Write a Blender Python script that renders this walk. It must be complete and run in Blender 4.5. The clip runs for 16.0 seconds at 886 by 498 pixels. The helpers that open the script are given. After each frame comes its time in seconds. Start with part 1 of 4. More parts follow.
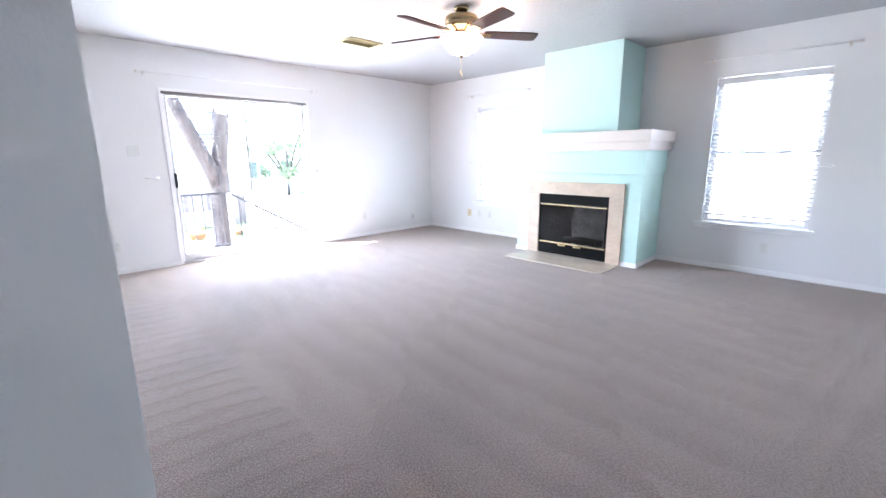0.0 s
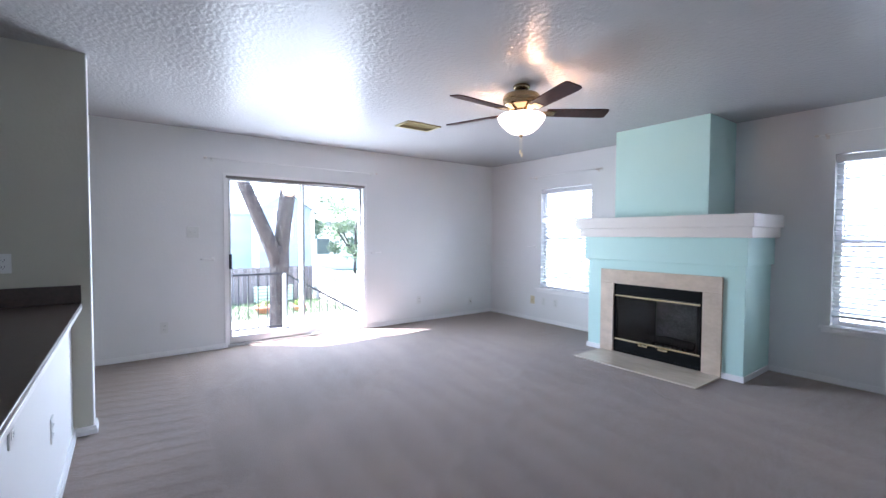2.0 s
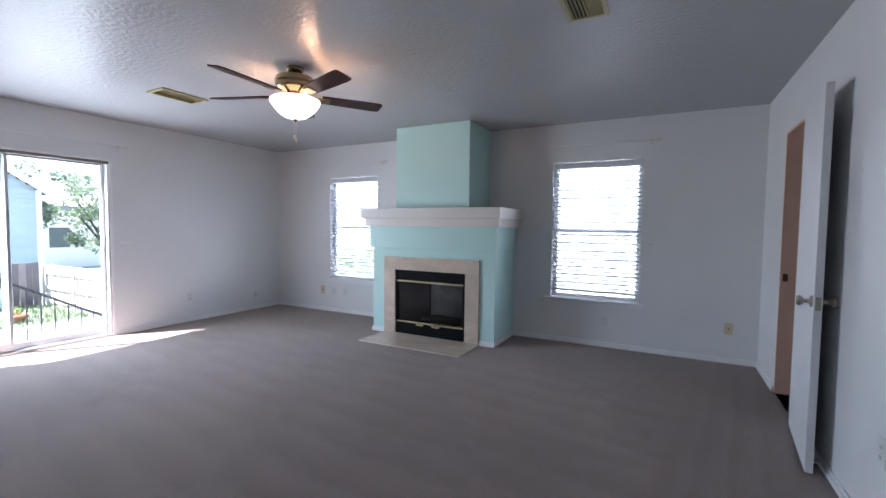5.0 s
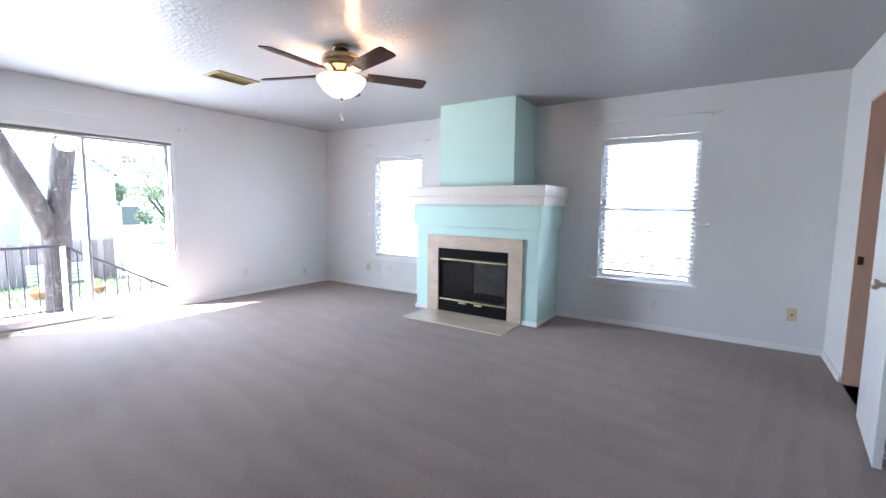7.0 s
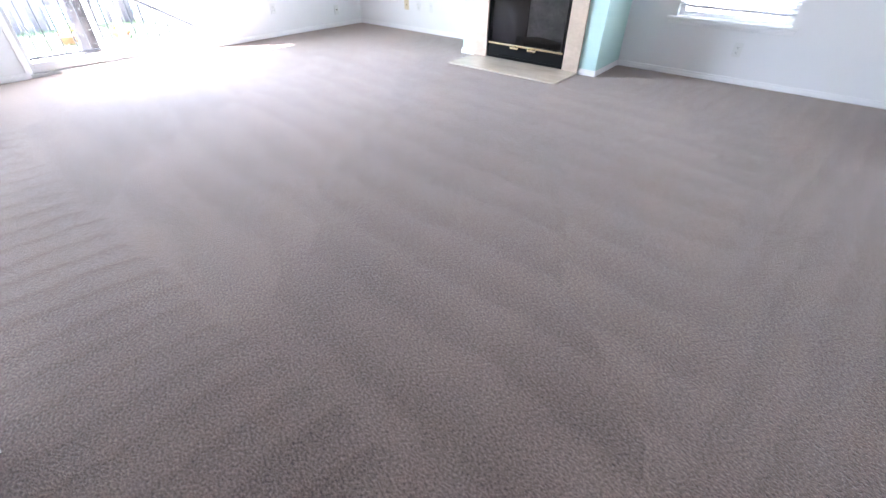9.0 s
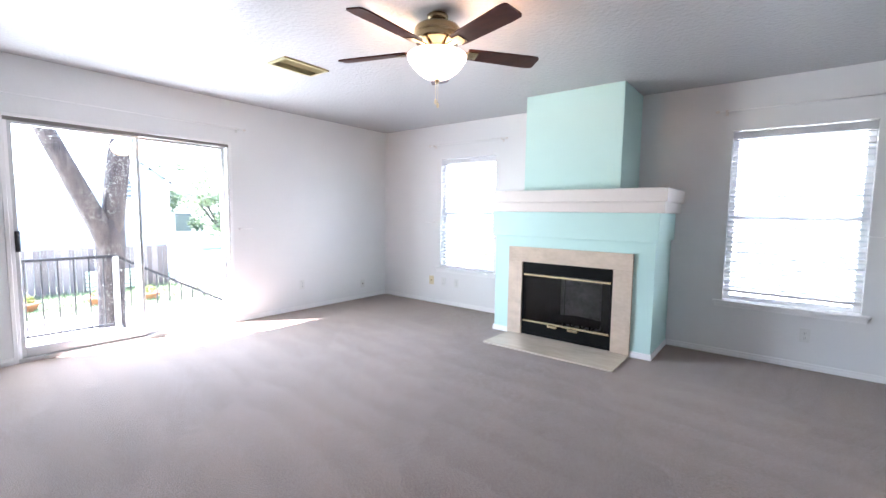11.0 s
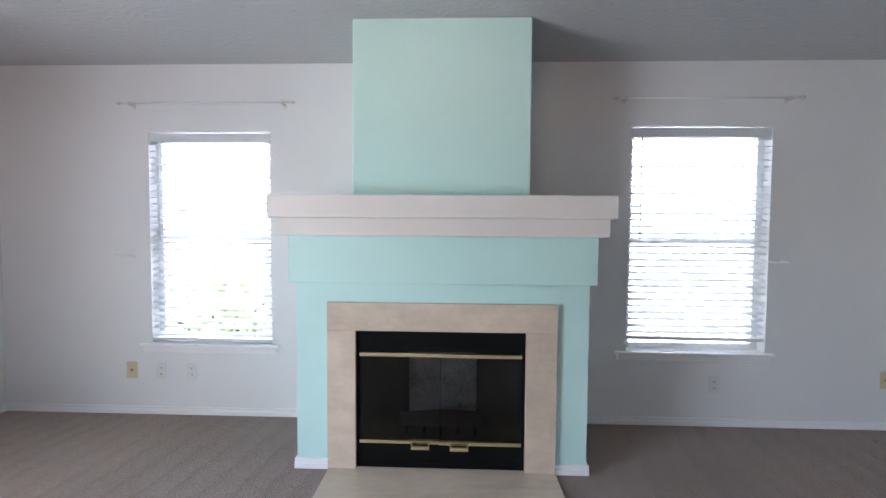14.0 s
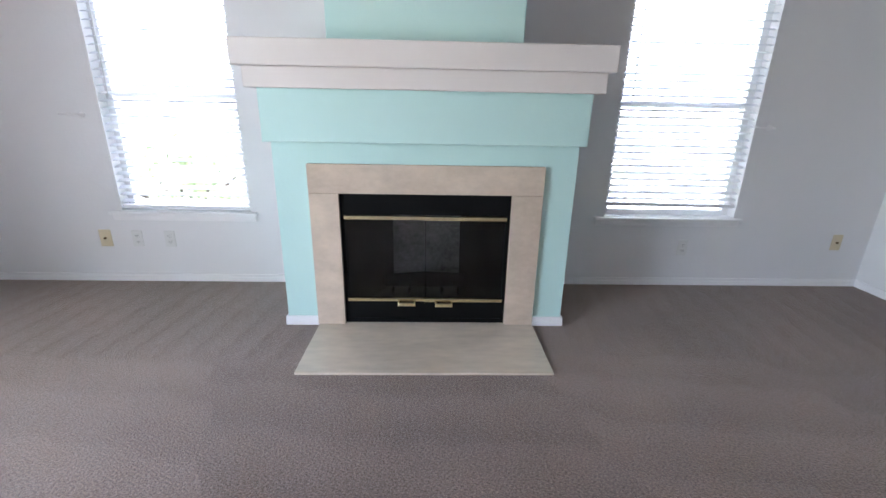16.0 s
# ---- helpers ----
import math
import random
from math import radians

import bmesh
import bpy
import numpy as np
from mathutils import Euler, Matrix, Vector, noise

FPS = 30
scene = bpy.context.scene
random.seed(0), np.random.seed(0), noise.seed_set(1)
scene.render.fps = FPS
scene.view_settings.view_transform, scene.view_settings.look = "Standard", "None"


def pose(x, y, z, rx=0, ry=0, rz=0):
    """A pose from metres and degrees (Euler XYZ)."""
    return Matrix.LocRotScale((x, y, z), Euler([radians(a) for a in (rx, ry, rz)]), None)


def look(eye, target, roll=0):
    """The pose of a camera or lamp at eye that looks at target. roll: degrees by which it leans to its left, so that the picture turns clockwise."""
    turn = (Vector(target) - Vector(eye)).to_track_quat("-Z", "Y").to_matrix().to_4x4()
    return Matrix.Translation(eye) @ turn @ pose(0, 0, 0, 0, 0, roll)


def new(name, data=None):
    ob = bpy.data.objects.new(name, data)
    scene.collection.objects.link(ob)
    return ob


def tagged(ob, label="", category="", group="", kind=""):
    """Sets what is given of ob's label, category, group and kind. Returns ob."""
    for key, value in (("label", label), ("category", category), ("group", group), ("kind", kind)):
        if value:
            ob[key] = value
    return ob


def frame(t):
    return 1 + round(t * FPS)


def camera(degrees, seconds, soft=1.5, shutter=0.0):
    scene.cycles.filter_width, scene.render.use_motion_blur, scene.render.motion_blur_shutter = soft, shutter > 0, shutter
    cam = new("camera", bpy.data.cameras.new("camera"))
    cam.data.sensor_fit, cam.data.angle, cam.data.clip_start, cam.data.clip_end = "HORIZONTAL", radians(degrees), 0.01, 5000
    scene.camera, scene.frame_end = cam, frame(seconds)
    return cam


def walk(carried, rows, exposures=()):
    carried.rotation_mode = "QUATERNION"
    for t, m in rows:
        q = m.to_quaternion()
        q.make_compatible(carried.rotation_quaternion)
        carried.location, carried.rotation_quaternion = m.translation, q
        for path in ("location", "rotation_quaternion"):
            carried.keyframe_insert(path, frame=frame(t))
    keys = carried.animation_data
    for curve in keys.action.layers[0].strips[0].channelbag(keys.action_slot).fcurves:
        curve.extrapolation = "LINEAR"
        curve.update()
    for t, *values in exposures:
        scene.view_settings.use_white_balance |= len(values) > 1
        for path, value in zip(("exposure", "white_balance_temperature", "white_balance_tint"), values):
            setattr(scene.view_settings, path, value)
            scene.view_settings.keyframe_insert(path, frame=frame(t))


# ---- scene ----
cam = camera(92.0, 16.0)
PATH = [
    (0, (0.015, 0.327, 1.230), (-1.365, 1.713, 0.809), -0.4),
    (0.5, (-0.146, 0.583, 1.234), (-1.444, 2.080, 0.967), -0.4),
    (1, (-0.283, 0.714, 1.292), (-1.679, 2.145, 1.237), -1.1),
    (1.5, (-0.304, 0.746, 1.306), (-1.860, 2.001, 1.255), 0.3),
    (2, (-0.298, 0.748, 1.299), (-1.905, 1.936, 1.233), 0.2),
    (2.5, (-0.276, 0.757, 1.294), (-1.836, 2.008, 1.239), 0.2),
    (3, (-0.250, 0.771, 1.301), (-1.701, 2.145, 1.232), 0.4),
    (3.5, (-0.222, 0.783, 1.294), (-1.538, 2.286, 1.217), 0.3),
    (4, (-0.177, 0.820, 1.306), (-1.354, 2.434, 1.213), 0.4),
    (4.5, (-0.155, 0.835, 1.296), (-1.151, 2.566, 1.187), 0.5),
    (4.7, (-0.140, 0.844, 1.283), (-1.064, 2.615, 1.182), 0.7),
    (6.8, (-0.111, 0.857, 1.270), (-1.150, 2.560, 1.125), 0.8),
    (7, (-0.125, 0.846, 1.263), (-1.219, 2.510, 1.065), 0.8),
    (7.5, (-0.162, 0.829, 1.234), (-1.299, 2.393, 0.721), 1.6),
    (8, (-0.178, 0.805, 1.177), (-1.240, 2.220, 0.244), 2.3),
    (8.5, (-0.203, 0.753, 1.126), (-1.179, 2.035, -0.060), 0.9),
    (9, (-0.208, 0.763, 1.122), (-1.189, 2.035, -0.070), 0.8),
    (9.5, (-0.254, 0.760, 1.150), (-1.318, 2.123, 0.145), 0.4),
    (10, (-0.325, 0.811, 1.217), (-1.543, 2.343, 0.804), -0.8),
    (10.2, (-0.417, 0.812, 1.225), (-1.651, 2.353, 0.909), -0.6),
    (12.3, (-1.796, 2.082, 1.312), (-2.891, 3.755, 1.246), 0.9),
    (12.5, (-1.918, 2.189, 1.273), (-2.886, 3.938, 1.194), 2.1),
    (13, (-2.197, 2.459, 1.314), (-2.724, 4.387, 1.245), -1.0),
    (13.5, (-2.337, 2.699, 1.331), (-2.645, 4.674, 1.268), -0.1),
    (14, (-2.432, 2.821, 1.313), (-2.502, 4.818, 1.227), 0.4),
    (14.5, (-2.464, 2.856, 1.313), (-2.389, 4.853, 1.235), 0.6),
    (15, (-2.472, 2.859, 1.291), (-2.389, 4.840, 1.032), 1.0),
    (15.5, (-2.482, 2.858, 1.232), (-2.424, 4.777, 0.669), 0.7),
    (16, (-2.491, 2.861, 1.207), (-2.436, 4.759, 0.580), 1.1),
]

EXPOSURES = [(t, stops + 0.6 - (0.12 if t > 12 else 0), kelvin - (170 if 6 < t < 9.2 else 70), 20) for t, stops, kelvin in (
    (0, 4.15, 5700), (0.5, 3.85, 5600), (1, 3.55, 5500), (1.5, 3.25, 5500), (2, 3.05, 5500), (3, 2.50, 5500), (4.5, 2.45, 5600), (4.7, 2.45, 5600), (6.8, 3.10, 5800), (7, 3.35, 5800),
    (7.5, 3.20, 5900), (8, 3.12, 6000), (8.5, 3.80, 5850), (9, 4.25, 5850), (9.6, 4.65, 5850), (10, 4.55, 5850), (10.2, 4.35, 5850), (12.3, 3.25, 5900), (12.5, 3.25, 5900), (13, 3.15, 5900), (14.5, 3.08, 5900), (15.5, 3.08, 5900), (16, 3.22, 5900))]
walk(cam, [(t, look(eye, target, roll)) for t, eye, target, roll in PATH], EXPOSURES)

# ---- world and light ----
SUN_EL, SUN_AZ = radians(59), math.atan2(-0.79, -0.61)
world = bpy.data.worlds.new("sky")
scene.world = world
world.use_nodes = True
wn = world.node_tree.nodes
sky = wn.new("ShaderNodeTexSky")
sky.sky_type, sky.sun_disc, sky.sun_elevation, sky.sun_rotation = "NISHITA", False, SUN_EL, math.pi / 2 - SUN_AZ
world.node_tree.links.new(sky.outputs[0], wn["Background"].inputs[0])
wn["Background"].inputs[1].default_value = 0.13
sun = new("sun", bpy.data.lights.new("sun", "SUN"))
sun.data.energy, sun.data.angle, sun.data.color = 5.0, radians(0.5), (1.0, 0.95, 0.88)
sun_way = Vector((math.cos(SUN_AZ) * math.cos(SUN_EL), math.sin(SUN_AZ) * math.cos(SUN_EL), math.sin(SUN_EL)))
sun.matrix_world = look(sun_way * 30, (0, 0, 0))

# the sky's light in the two north windows
for x, z, w, tall, watts in ((-4.155, 1.245, 0.86, 1.48, 1.25), (-0.825, 1.25, 0.92, 1.49, 0.35)):
    pane_light = new("window_light", bpy.data.lights.new("window_light", "AREA"))
    pane_light.data.shape, pane_light.data.size, pane_light.data.size_y = "RECTANGLE", w, tall
    pane_light.data.energy, pane_light.data.color = watts, (0.86, 0.94, 1.0)
    pane_light.matrix_world = look((x, 5.743 + 0.15, z), (x, 0, z))

# and in the glass door
door_light = new("door_light", bpy.data.lights.new("door_light", "AREA"))
door_light.data.shape, door_light.data.size, door_light.data.size_y = "RECTANGLE", 1.66, 1.86
door_light.data.energy, door_light.data.color = 9.0, (0.90, 1.0, 0.96)
door_light.matrix_world = look((-5.672 - 0.15, 2.52, 1.0), (0, 2.52, 1.0))


# ---- materials ----
def mat(name, colour, rough=0.6, vary=0.08, scale=3.0, bump=0.0, bump_scale=60.0, metal=0.0, fine=0.0, spec=0.5, stretch=(1, 1, 1), per_object=0.0, depth=0.004):
    """A painted, wooden, stone or metal surface with variation at two scales and fine relief."""
    m = bpy.data.materials.new(name)
    m.use_nodes = True
    n, l = m.node_tree.nodes, m.node_tree.links
    b = n["Principled BSDF"]
    b.inputs["Roughness"].default_value, b.inputs["Metallic"].default_value = rough, metal
    b.inputs["Specular IOR Level"].default_value = spec
    tc, mp = n.new("ShaderNodeTexCoord"), n.new("ShaderNodeMapping")
    mp.inputs["Scale"].default_value = stretch
    l.new(tc.outputs["Object"], mp.inputs[0])
    big, small = n.new("ShaderNodeTexNoise"), n.new("ShaderNodeTexNoise")
    big.inputs["Scale"].default_value, big.inputs["Detail"].default_value = scale, 4
    small.inputs["Scale"].default_value, small.inputs["Detail"].default_value = bump_scale, 3
    for t in (big, small):
        l.new(mp.outputs[0], t.inputs["Vector"])
    add = n.new("ShaderNodeMath")
    add.operation = "MULTIPLY_ADD"
    add.inputs[1].default_value = fine
    l.new(small.outputs[0], add.inputs[0]), l.new(big.outputs[0], add.inputs[2])
    last = add.outputs[0]
    if per_object:
        oi, more = n.new("ShaderNodeObjectInfo"), n.new("ShaderNodeMath")
        more.operation = "MULTIPLY_ADD"
        more.inputs[1].default_value = per_object
        l.new(oi.outputs["Random"], more.inputs[0]), l.new(last, more.inputs[2])
        last = more.outputs[0]
    ramp = n.new("ShaderNodeMapRange")
    mid = 0.5 + fine * 0.5 + per_object * 0.5
    ramp.inputs[1].default_value, ramp.inputs[2].default_value = mid - 0.35, mid + 0.35
    ramp.inputs[3].default_value, ramp.inputs[4].default_value = 1 - vary, 1 + vary
    l.new(last, ramp.inputs[0])
    mul = n.new("ShaderNodeVectorMath")
    mul.operation = "SCALE"
    mul.inputs[0].default_value = colour
    l.new(ramp.outputs[0], mul.inputs["Scale"])
    l.new(mul.outputs[0], b.inputs["Base Color"])
    if bump:
        bp = n.new("ShaderNodeBump")
        bp.inputs["Strength"].default_value, bp.inputs["Distance"].default_value = bump, depth
        l.new(small.outputs[0], bp.inputs["Height"]), l.new(bp.outputs[0], b.inputs["Normal"])
    return m


def carpet_mat():
    m = mat("carpet", (0.240, 0.178, 0.150), 0.95, spec=0.1)
    n, l = m.node_tree.nodes, m.node_tree.links
    b = n["Principled BSDF"]
    tc = n.new("ShaderNodeTexCoord")

    def tex(scale, turn=0.0, stretch=(1, 1, 1), detail=3.0):
        mp, t = n.new("ShaderNodeMapping"), n.new("ShaderNodeTexNoise")
        mp.inputs["Rotation"].default_value, mp.inputs["Scale"].default_value = (0, 0, turn), stretch
        t.inputs["Scale"].default_value, t.inputs["Detail"].default_value = scale, detail
        l.new(tc.outputs["Object"], mp.inputs[0]), l.new(mp.outputs[0], t.inputs["Vector"])
        return t.outputs[0]

    def calc(op, a, b_, c=None):
        q = n.new("ShaderNodeMath")
        q.operation = op
        for i, v in enumerate((a, b_, c)):
            if v is None:
                continue
            if isinstance(v, (int, float)):
                q.inputs[i].default_value = v
            else:
                l.new(v, q.inputs[i])
        return q.outputs[0]

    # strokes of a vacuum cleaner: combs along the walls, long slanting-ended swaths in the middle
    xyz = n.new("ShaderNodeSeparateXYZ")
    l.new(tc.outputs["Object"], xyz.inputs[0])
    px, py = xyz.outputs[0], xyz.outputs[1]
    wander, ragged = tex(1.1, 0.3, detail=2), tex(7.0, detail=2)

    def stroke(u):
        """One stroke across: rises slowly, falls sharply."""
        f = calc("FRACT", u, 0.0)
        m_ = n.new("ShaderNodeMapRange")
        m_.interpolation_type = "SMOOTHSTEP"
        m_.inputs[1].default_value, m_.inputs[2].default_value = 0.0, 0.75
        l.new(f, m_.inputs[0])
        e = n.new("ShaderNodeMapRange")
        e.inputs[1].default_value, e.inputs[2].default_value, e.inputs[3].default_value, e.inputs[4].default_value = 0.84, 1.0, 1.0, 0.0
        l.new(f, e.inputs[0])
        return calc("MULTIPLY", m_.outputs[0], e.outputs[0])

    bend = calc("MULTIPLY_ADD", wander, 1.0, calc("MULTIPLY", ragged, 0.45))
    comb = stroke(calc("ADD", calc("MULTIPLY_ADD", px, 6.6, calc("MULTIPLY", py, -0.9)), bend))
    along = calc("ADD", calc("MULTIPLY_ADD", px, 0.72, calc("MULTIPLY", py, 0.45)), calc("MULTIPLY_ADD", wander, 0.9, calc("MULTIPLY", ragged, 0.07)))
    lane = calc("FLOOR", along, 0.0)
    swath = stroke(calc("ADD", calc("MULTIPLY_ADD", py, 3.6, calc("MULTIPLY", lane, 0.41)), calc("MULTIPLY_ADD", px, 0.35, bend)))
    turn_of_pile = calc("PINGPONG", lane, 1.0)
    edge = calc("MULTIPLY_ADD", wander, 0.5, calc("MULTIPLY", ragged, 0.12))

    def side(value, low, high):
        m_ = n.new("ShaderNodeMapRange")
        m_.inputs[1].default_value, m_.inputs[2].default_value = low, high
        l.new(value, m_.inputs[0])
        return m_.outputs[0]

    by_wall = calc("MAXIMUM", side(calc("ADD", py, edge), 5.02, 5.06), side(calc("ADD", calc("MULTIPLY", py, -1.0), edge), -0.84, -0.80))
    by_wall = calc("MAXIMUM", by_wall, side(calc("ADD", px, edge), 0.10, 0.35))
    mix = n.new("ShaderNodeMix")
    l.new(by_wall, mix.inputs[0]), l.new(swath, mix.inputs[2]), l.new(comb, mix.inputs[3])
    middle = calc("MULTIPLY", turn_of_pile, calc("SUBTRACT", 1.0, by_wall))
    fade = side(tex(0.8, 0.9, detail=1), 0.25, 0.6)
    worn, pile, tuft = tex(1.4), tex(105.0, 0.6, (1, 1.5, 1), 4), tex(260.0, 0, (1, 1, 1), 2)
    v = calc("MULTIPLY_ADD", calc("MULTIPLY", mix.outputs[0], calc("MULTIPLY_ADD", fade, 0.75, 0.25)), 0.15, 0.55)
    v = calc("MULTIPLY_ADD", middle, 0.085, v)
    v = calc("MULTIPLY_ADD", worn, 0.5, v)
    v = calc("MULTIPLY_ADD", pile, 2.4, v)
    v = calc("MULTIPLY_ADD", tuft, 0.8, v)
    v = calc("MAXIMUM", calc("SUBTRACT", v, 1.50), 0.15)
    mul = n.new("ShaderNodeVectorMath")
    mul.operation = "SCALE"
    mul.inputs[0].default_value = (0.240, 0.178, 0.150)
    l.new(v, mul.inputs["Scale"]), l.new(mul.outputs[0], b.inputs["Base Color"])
    h = calc("MULTIPLY_ADD", tuft, 0.5, pile)
    h = calc("MULTIPLY_ADD", mix.outputs[0], calc("MULTIPLY_ADD", by_wall, 0.15, 0.3), h)
    bp = n.new("ShaderNodeBump")
    bp.inputs["Strength"].default_value, bp.inputs["Distance"].default_value = 0.8, 0.008
    l.new(h, bp.inputs["Height"]), l.new(bp.outputs[0], b.inputs["Normal"])
    b.inputs["Sheen Weight"].default_value, b.inputs["Sheen Roughness"].default_value = 0.55, 0.4
    b.inputs["Sheen Tint"].default_value = (0.90, 0.84, 0.80, 1)
    return m


def glass_mat(name, tint=(0.97, 0.98, 0.98), gloss=1.5):
    """Clear thin pane: see-through, with a mirror gloss that grows towards grazing angles."""
    m = bpy.data.materials.new(name)
    m.use_nodes = True
    n, l = m.node_tree.nodes, m.node_tree.links
    n.remove(n["Principled BSDF"])
    a, g, fr, mx = n.new("ShaderNodeBsdfTransparent"), n.new("ShaderNodeBsdfGlossy"), n.new("ShaderNodeFresnel"), n.new("ShaderNodeMixShader")
    a.inputs[0].default_value = (*tint, 1)
    g.inputs["Roughness"].default_value = 0.02
    fr.inputs[0].default_value = gloss
    l.new(fr.outputs[0], mx.inputs[0]), l.new(a.outputs[0], mx.inputs[1]), l.new(g.outputs[0], mx.inputs[2])
    l.new(mx.outputs[0], n["Material Output"].inputs[0])
    return m


def leaf_mat(name, colour, vary=0.4):
    m = mat(name, colour, 0.5, vary=vary, scale=8.0)
    n, l = m.node_tree.nodes, m.node_tree.links
    geo, hsv = n.new("ShaderNodeNewGeometry"), n.new("ShaderNodeMapRange")
    hsv.inputs[3].default_value, hsv.inputs[4].default_value = 1 - vary, 1 + vary
    l.new(geo.outputs["Random Per Island"], hsv.inputs[0])
    sc = n.new("ShaderNodeVectorMath")
    sc.operation = "SCALE"
    sc.inputs[0].default_value = colour
    l.new(hsv.outputs[0], sc.inputs["Scale"]), l.new(sc.outputs[0], n["Principled BSDF"].inputs["Base Color"])
    thin, both = n.new("ShaderNodeBsdfTranslucent"), n.new("ShaderNodeMixShader")
    thin.inputs[0].default_value, both.inputs[0].default_value = (colour[0] * 1.7, colour[1] * 1.7, colour[2] * 1.8, 1), 0.4
    l.new(n["Principled BSDF"].outputs[0], both.inputs[1]), l.new(thin.outputs[0], both.inputs[2])
    l.new(both.outputs[0], n["Material Output"].inputs[0])
    return m


WALL = mat("white_wall_paint", (0.775, 0.77, 0.77), 0.55, 0.03, 1.5, 0.25, 45.0, fine=0.1)
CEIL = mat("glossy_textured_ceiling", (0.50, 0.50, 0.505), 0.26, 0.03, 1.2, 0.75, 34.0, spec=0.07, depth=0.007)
KITCHEN = mat("olive_wall_paint", (0.50, 0.48, 0.40), 0.6, 0.04, 1.5, 0.25, 45.0)
TRIM = mat("white_trim_paint", (0.85, 0.84, 0.84), 0.35, 0.03, 4.0, 0.1, 30.0)
MINT = mat("mint_wall_paint", (0.54, 0.745, 0.70), 0.5, 0.04, 1.8, 0.25, 45.0, fine=0.1)
MANTEL = mat("cream_white_mantel_paint", (0.74, 0.68, 0.64), 0.4, 0.05, 3.0, 0.12, 25.0)
MARBLE = mat("beige_marble", (0.60, 0.485, 0.38), 0.22, 0.17, 6.0, 0.03, 30.0, fine=0.4, stretch=(1, 1, 1.6), per_object=0.3)
HEARTH = mat("polished_beige_marble", (0.64, 0.55, 0.44), 0.12, 0.16, 5.0, bump_scale=22.0, fine=0.6, stretch=(0.5, 1.5, 1))
BLACK = mat("black_enamel", (0.006, 0.006, 0.006), 0.55, 0.2, 6.0, spec=0.08)
SOOT = mat("sooty_brick", (0.06, 0.056, 0.052), 0.9, 0.5, 5.0, 0.6, 30.0)
# Paleness stands for a reflection in the glass doors, put into the colour.
FIREBACK = mat("fireback_reflection_tone", (0.40, 0.39, 0.37), 0.9, 0.75, 4.0, 0.5, 40.0, fine=0.5)
BRASS = mat("polished_brass", (0.86, 0.75, 0.48), 0.18, 0.08, 10.0, metal=1.0)
ANTIQUE = mat("antique_brass", (0.36, 0.27, 0.15), 0.25, 0.15, 10.0, metal=1.0)
NICKEL = mat("worn_knob_metal", (0.45, 0.40, 0.33), 0.28, 0.1, 10.0, metal=1.0)
BLADE = mat("dark_walnut_blade", (0.055, 0.016, 0.011), 0.35, 0.35, 6.0, fine=0.3, stretch=(1, 6, 1), spec=0.2)
PLATE = mat("white_plastic", (0.72, 0.72, 0.70), 0.35, 0.02, 5.0)
ALMOND = mat("almond_plastic", (0.64, 0.55, 0.37), 0.35, 0.03, 5.0)
SLOT = mat("dark_slot", (0.03, 0.03, 0.03), 0.6)
VENT = mat("yellowed_vent_enamel", (0.44, 0.38, 0.20), 0.45, 0.08, 8.0)
ALU = mat("mill_aluminium", (0.55, 0.55, 0.55), 0.35, 0.08, 12.0, metal=0.6)
# Darker copy of the aluminium, with shade at the door head in its colour.
DARKALU = mat("aluminium_shaded_colour", (0.16, 0.15, 0.14), 0.4, 0.1, 12.0, metal=0.4)
RAILPLASTIC = mat("white_blind_rail", (0.70, 0.70, 0.72), 0.4, 0.02, 6.0)


def slat_mat():
    """Thin white slat that lets some daylight through."""
    m = mat("white_faux_wood_slat", (0.78, 0.78, 0.80), 0.4, 0.02, 6.0)
    n, l = m.node_tree.nodes, m.node_tree.links
    thin, both = n.new("ShaderNodeBsdfTranslucent"), n.new("ShaderNodeMixShader")
    thin.inputs[0].default_value, both.inputs[0].default_value = (0.90, 0.92, 0.95, 1), 0.3
    l.new(n["Principled BSDF"].outputs[0], both.inputs[1]), l.new(thin.outputs[0], both.inputs[2])
    l.new(both.outputs[0], n["Material Output"].inputs[0])
    return m


SLAT = slat_mat()
COUNTER = mat("brown_laminate", (0.060, 0.040, 0.032), 0.3, 0.25, 30.0, fine=0.5)
JAMB = mat("peach_wood_jamb", (0.78, 0.52, 0.40), 0.5, 0.08, 3.0, stretch=(4, 4, 0.6))
DOORPAINT = mat("white_door_paint", (0.74, 0.74, 0.75), 0.35, 0.03, 3.0, 0.1, 30.0)
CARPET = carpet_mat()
GLASS = glass_mat("window_glass", gloss=1.22)
SMOKED = glass_mat("smoked_glass", (0.8, 0.8, 0.8), 1.4)
BARK = mat("grey_brown_bark", (0.034, 0.026, 0.021), 0.9, 0.9, 14.0, 1.0, 30.0, fine=1.0, stretch=(1, 1, 0.3), depth=0.02)
CUT = mat("fresh_cut_wood", (0.44, 0.28, 0.17), 0.8, 0.1, 20.0)
SIDING = mat("pale_blue_siding", (0.35, 0.39, 0.41), 0.6, 0.10, 2.0, per_object=0.3)
WHITESIDING = mat("white_siding", (0.70, 0.70, 0.68), 0.6, 0.05, 2.0, per_object=0.3)
BEIGE = mat("beige_stucco", (0.60, 0.53, 0.47), 0.8, 0.08, 2.0, 0.2)
SHINGLE = mat("grey_shingle", (0.20, 0.19, 0.18), 0.9, 0.2, 6.0, 0.4, 30.0)
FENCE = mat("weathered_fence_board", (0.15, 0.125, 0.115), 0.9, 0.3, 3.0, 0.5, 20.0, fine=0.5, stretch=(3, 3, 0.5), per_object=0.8)
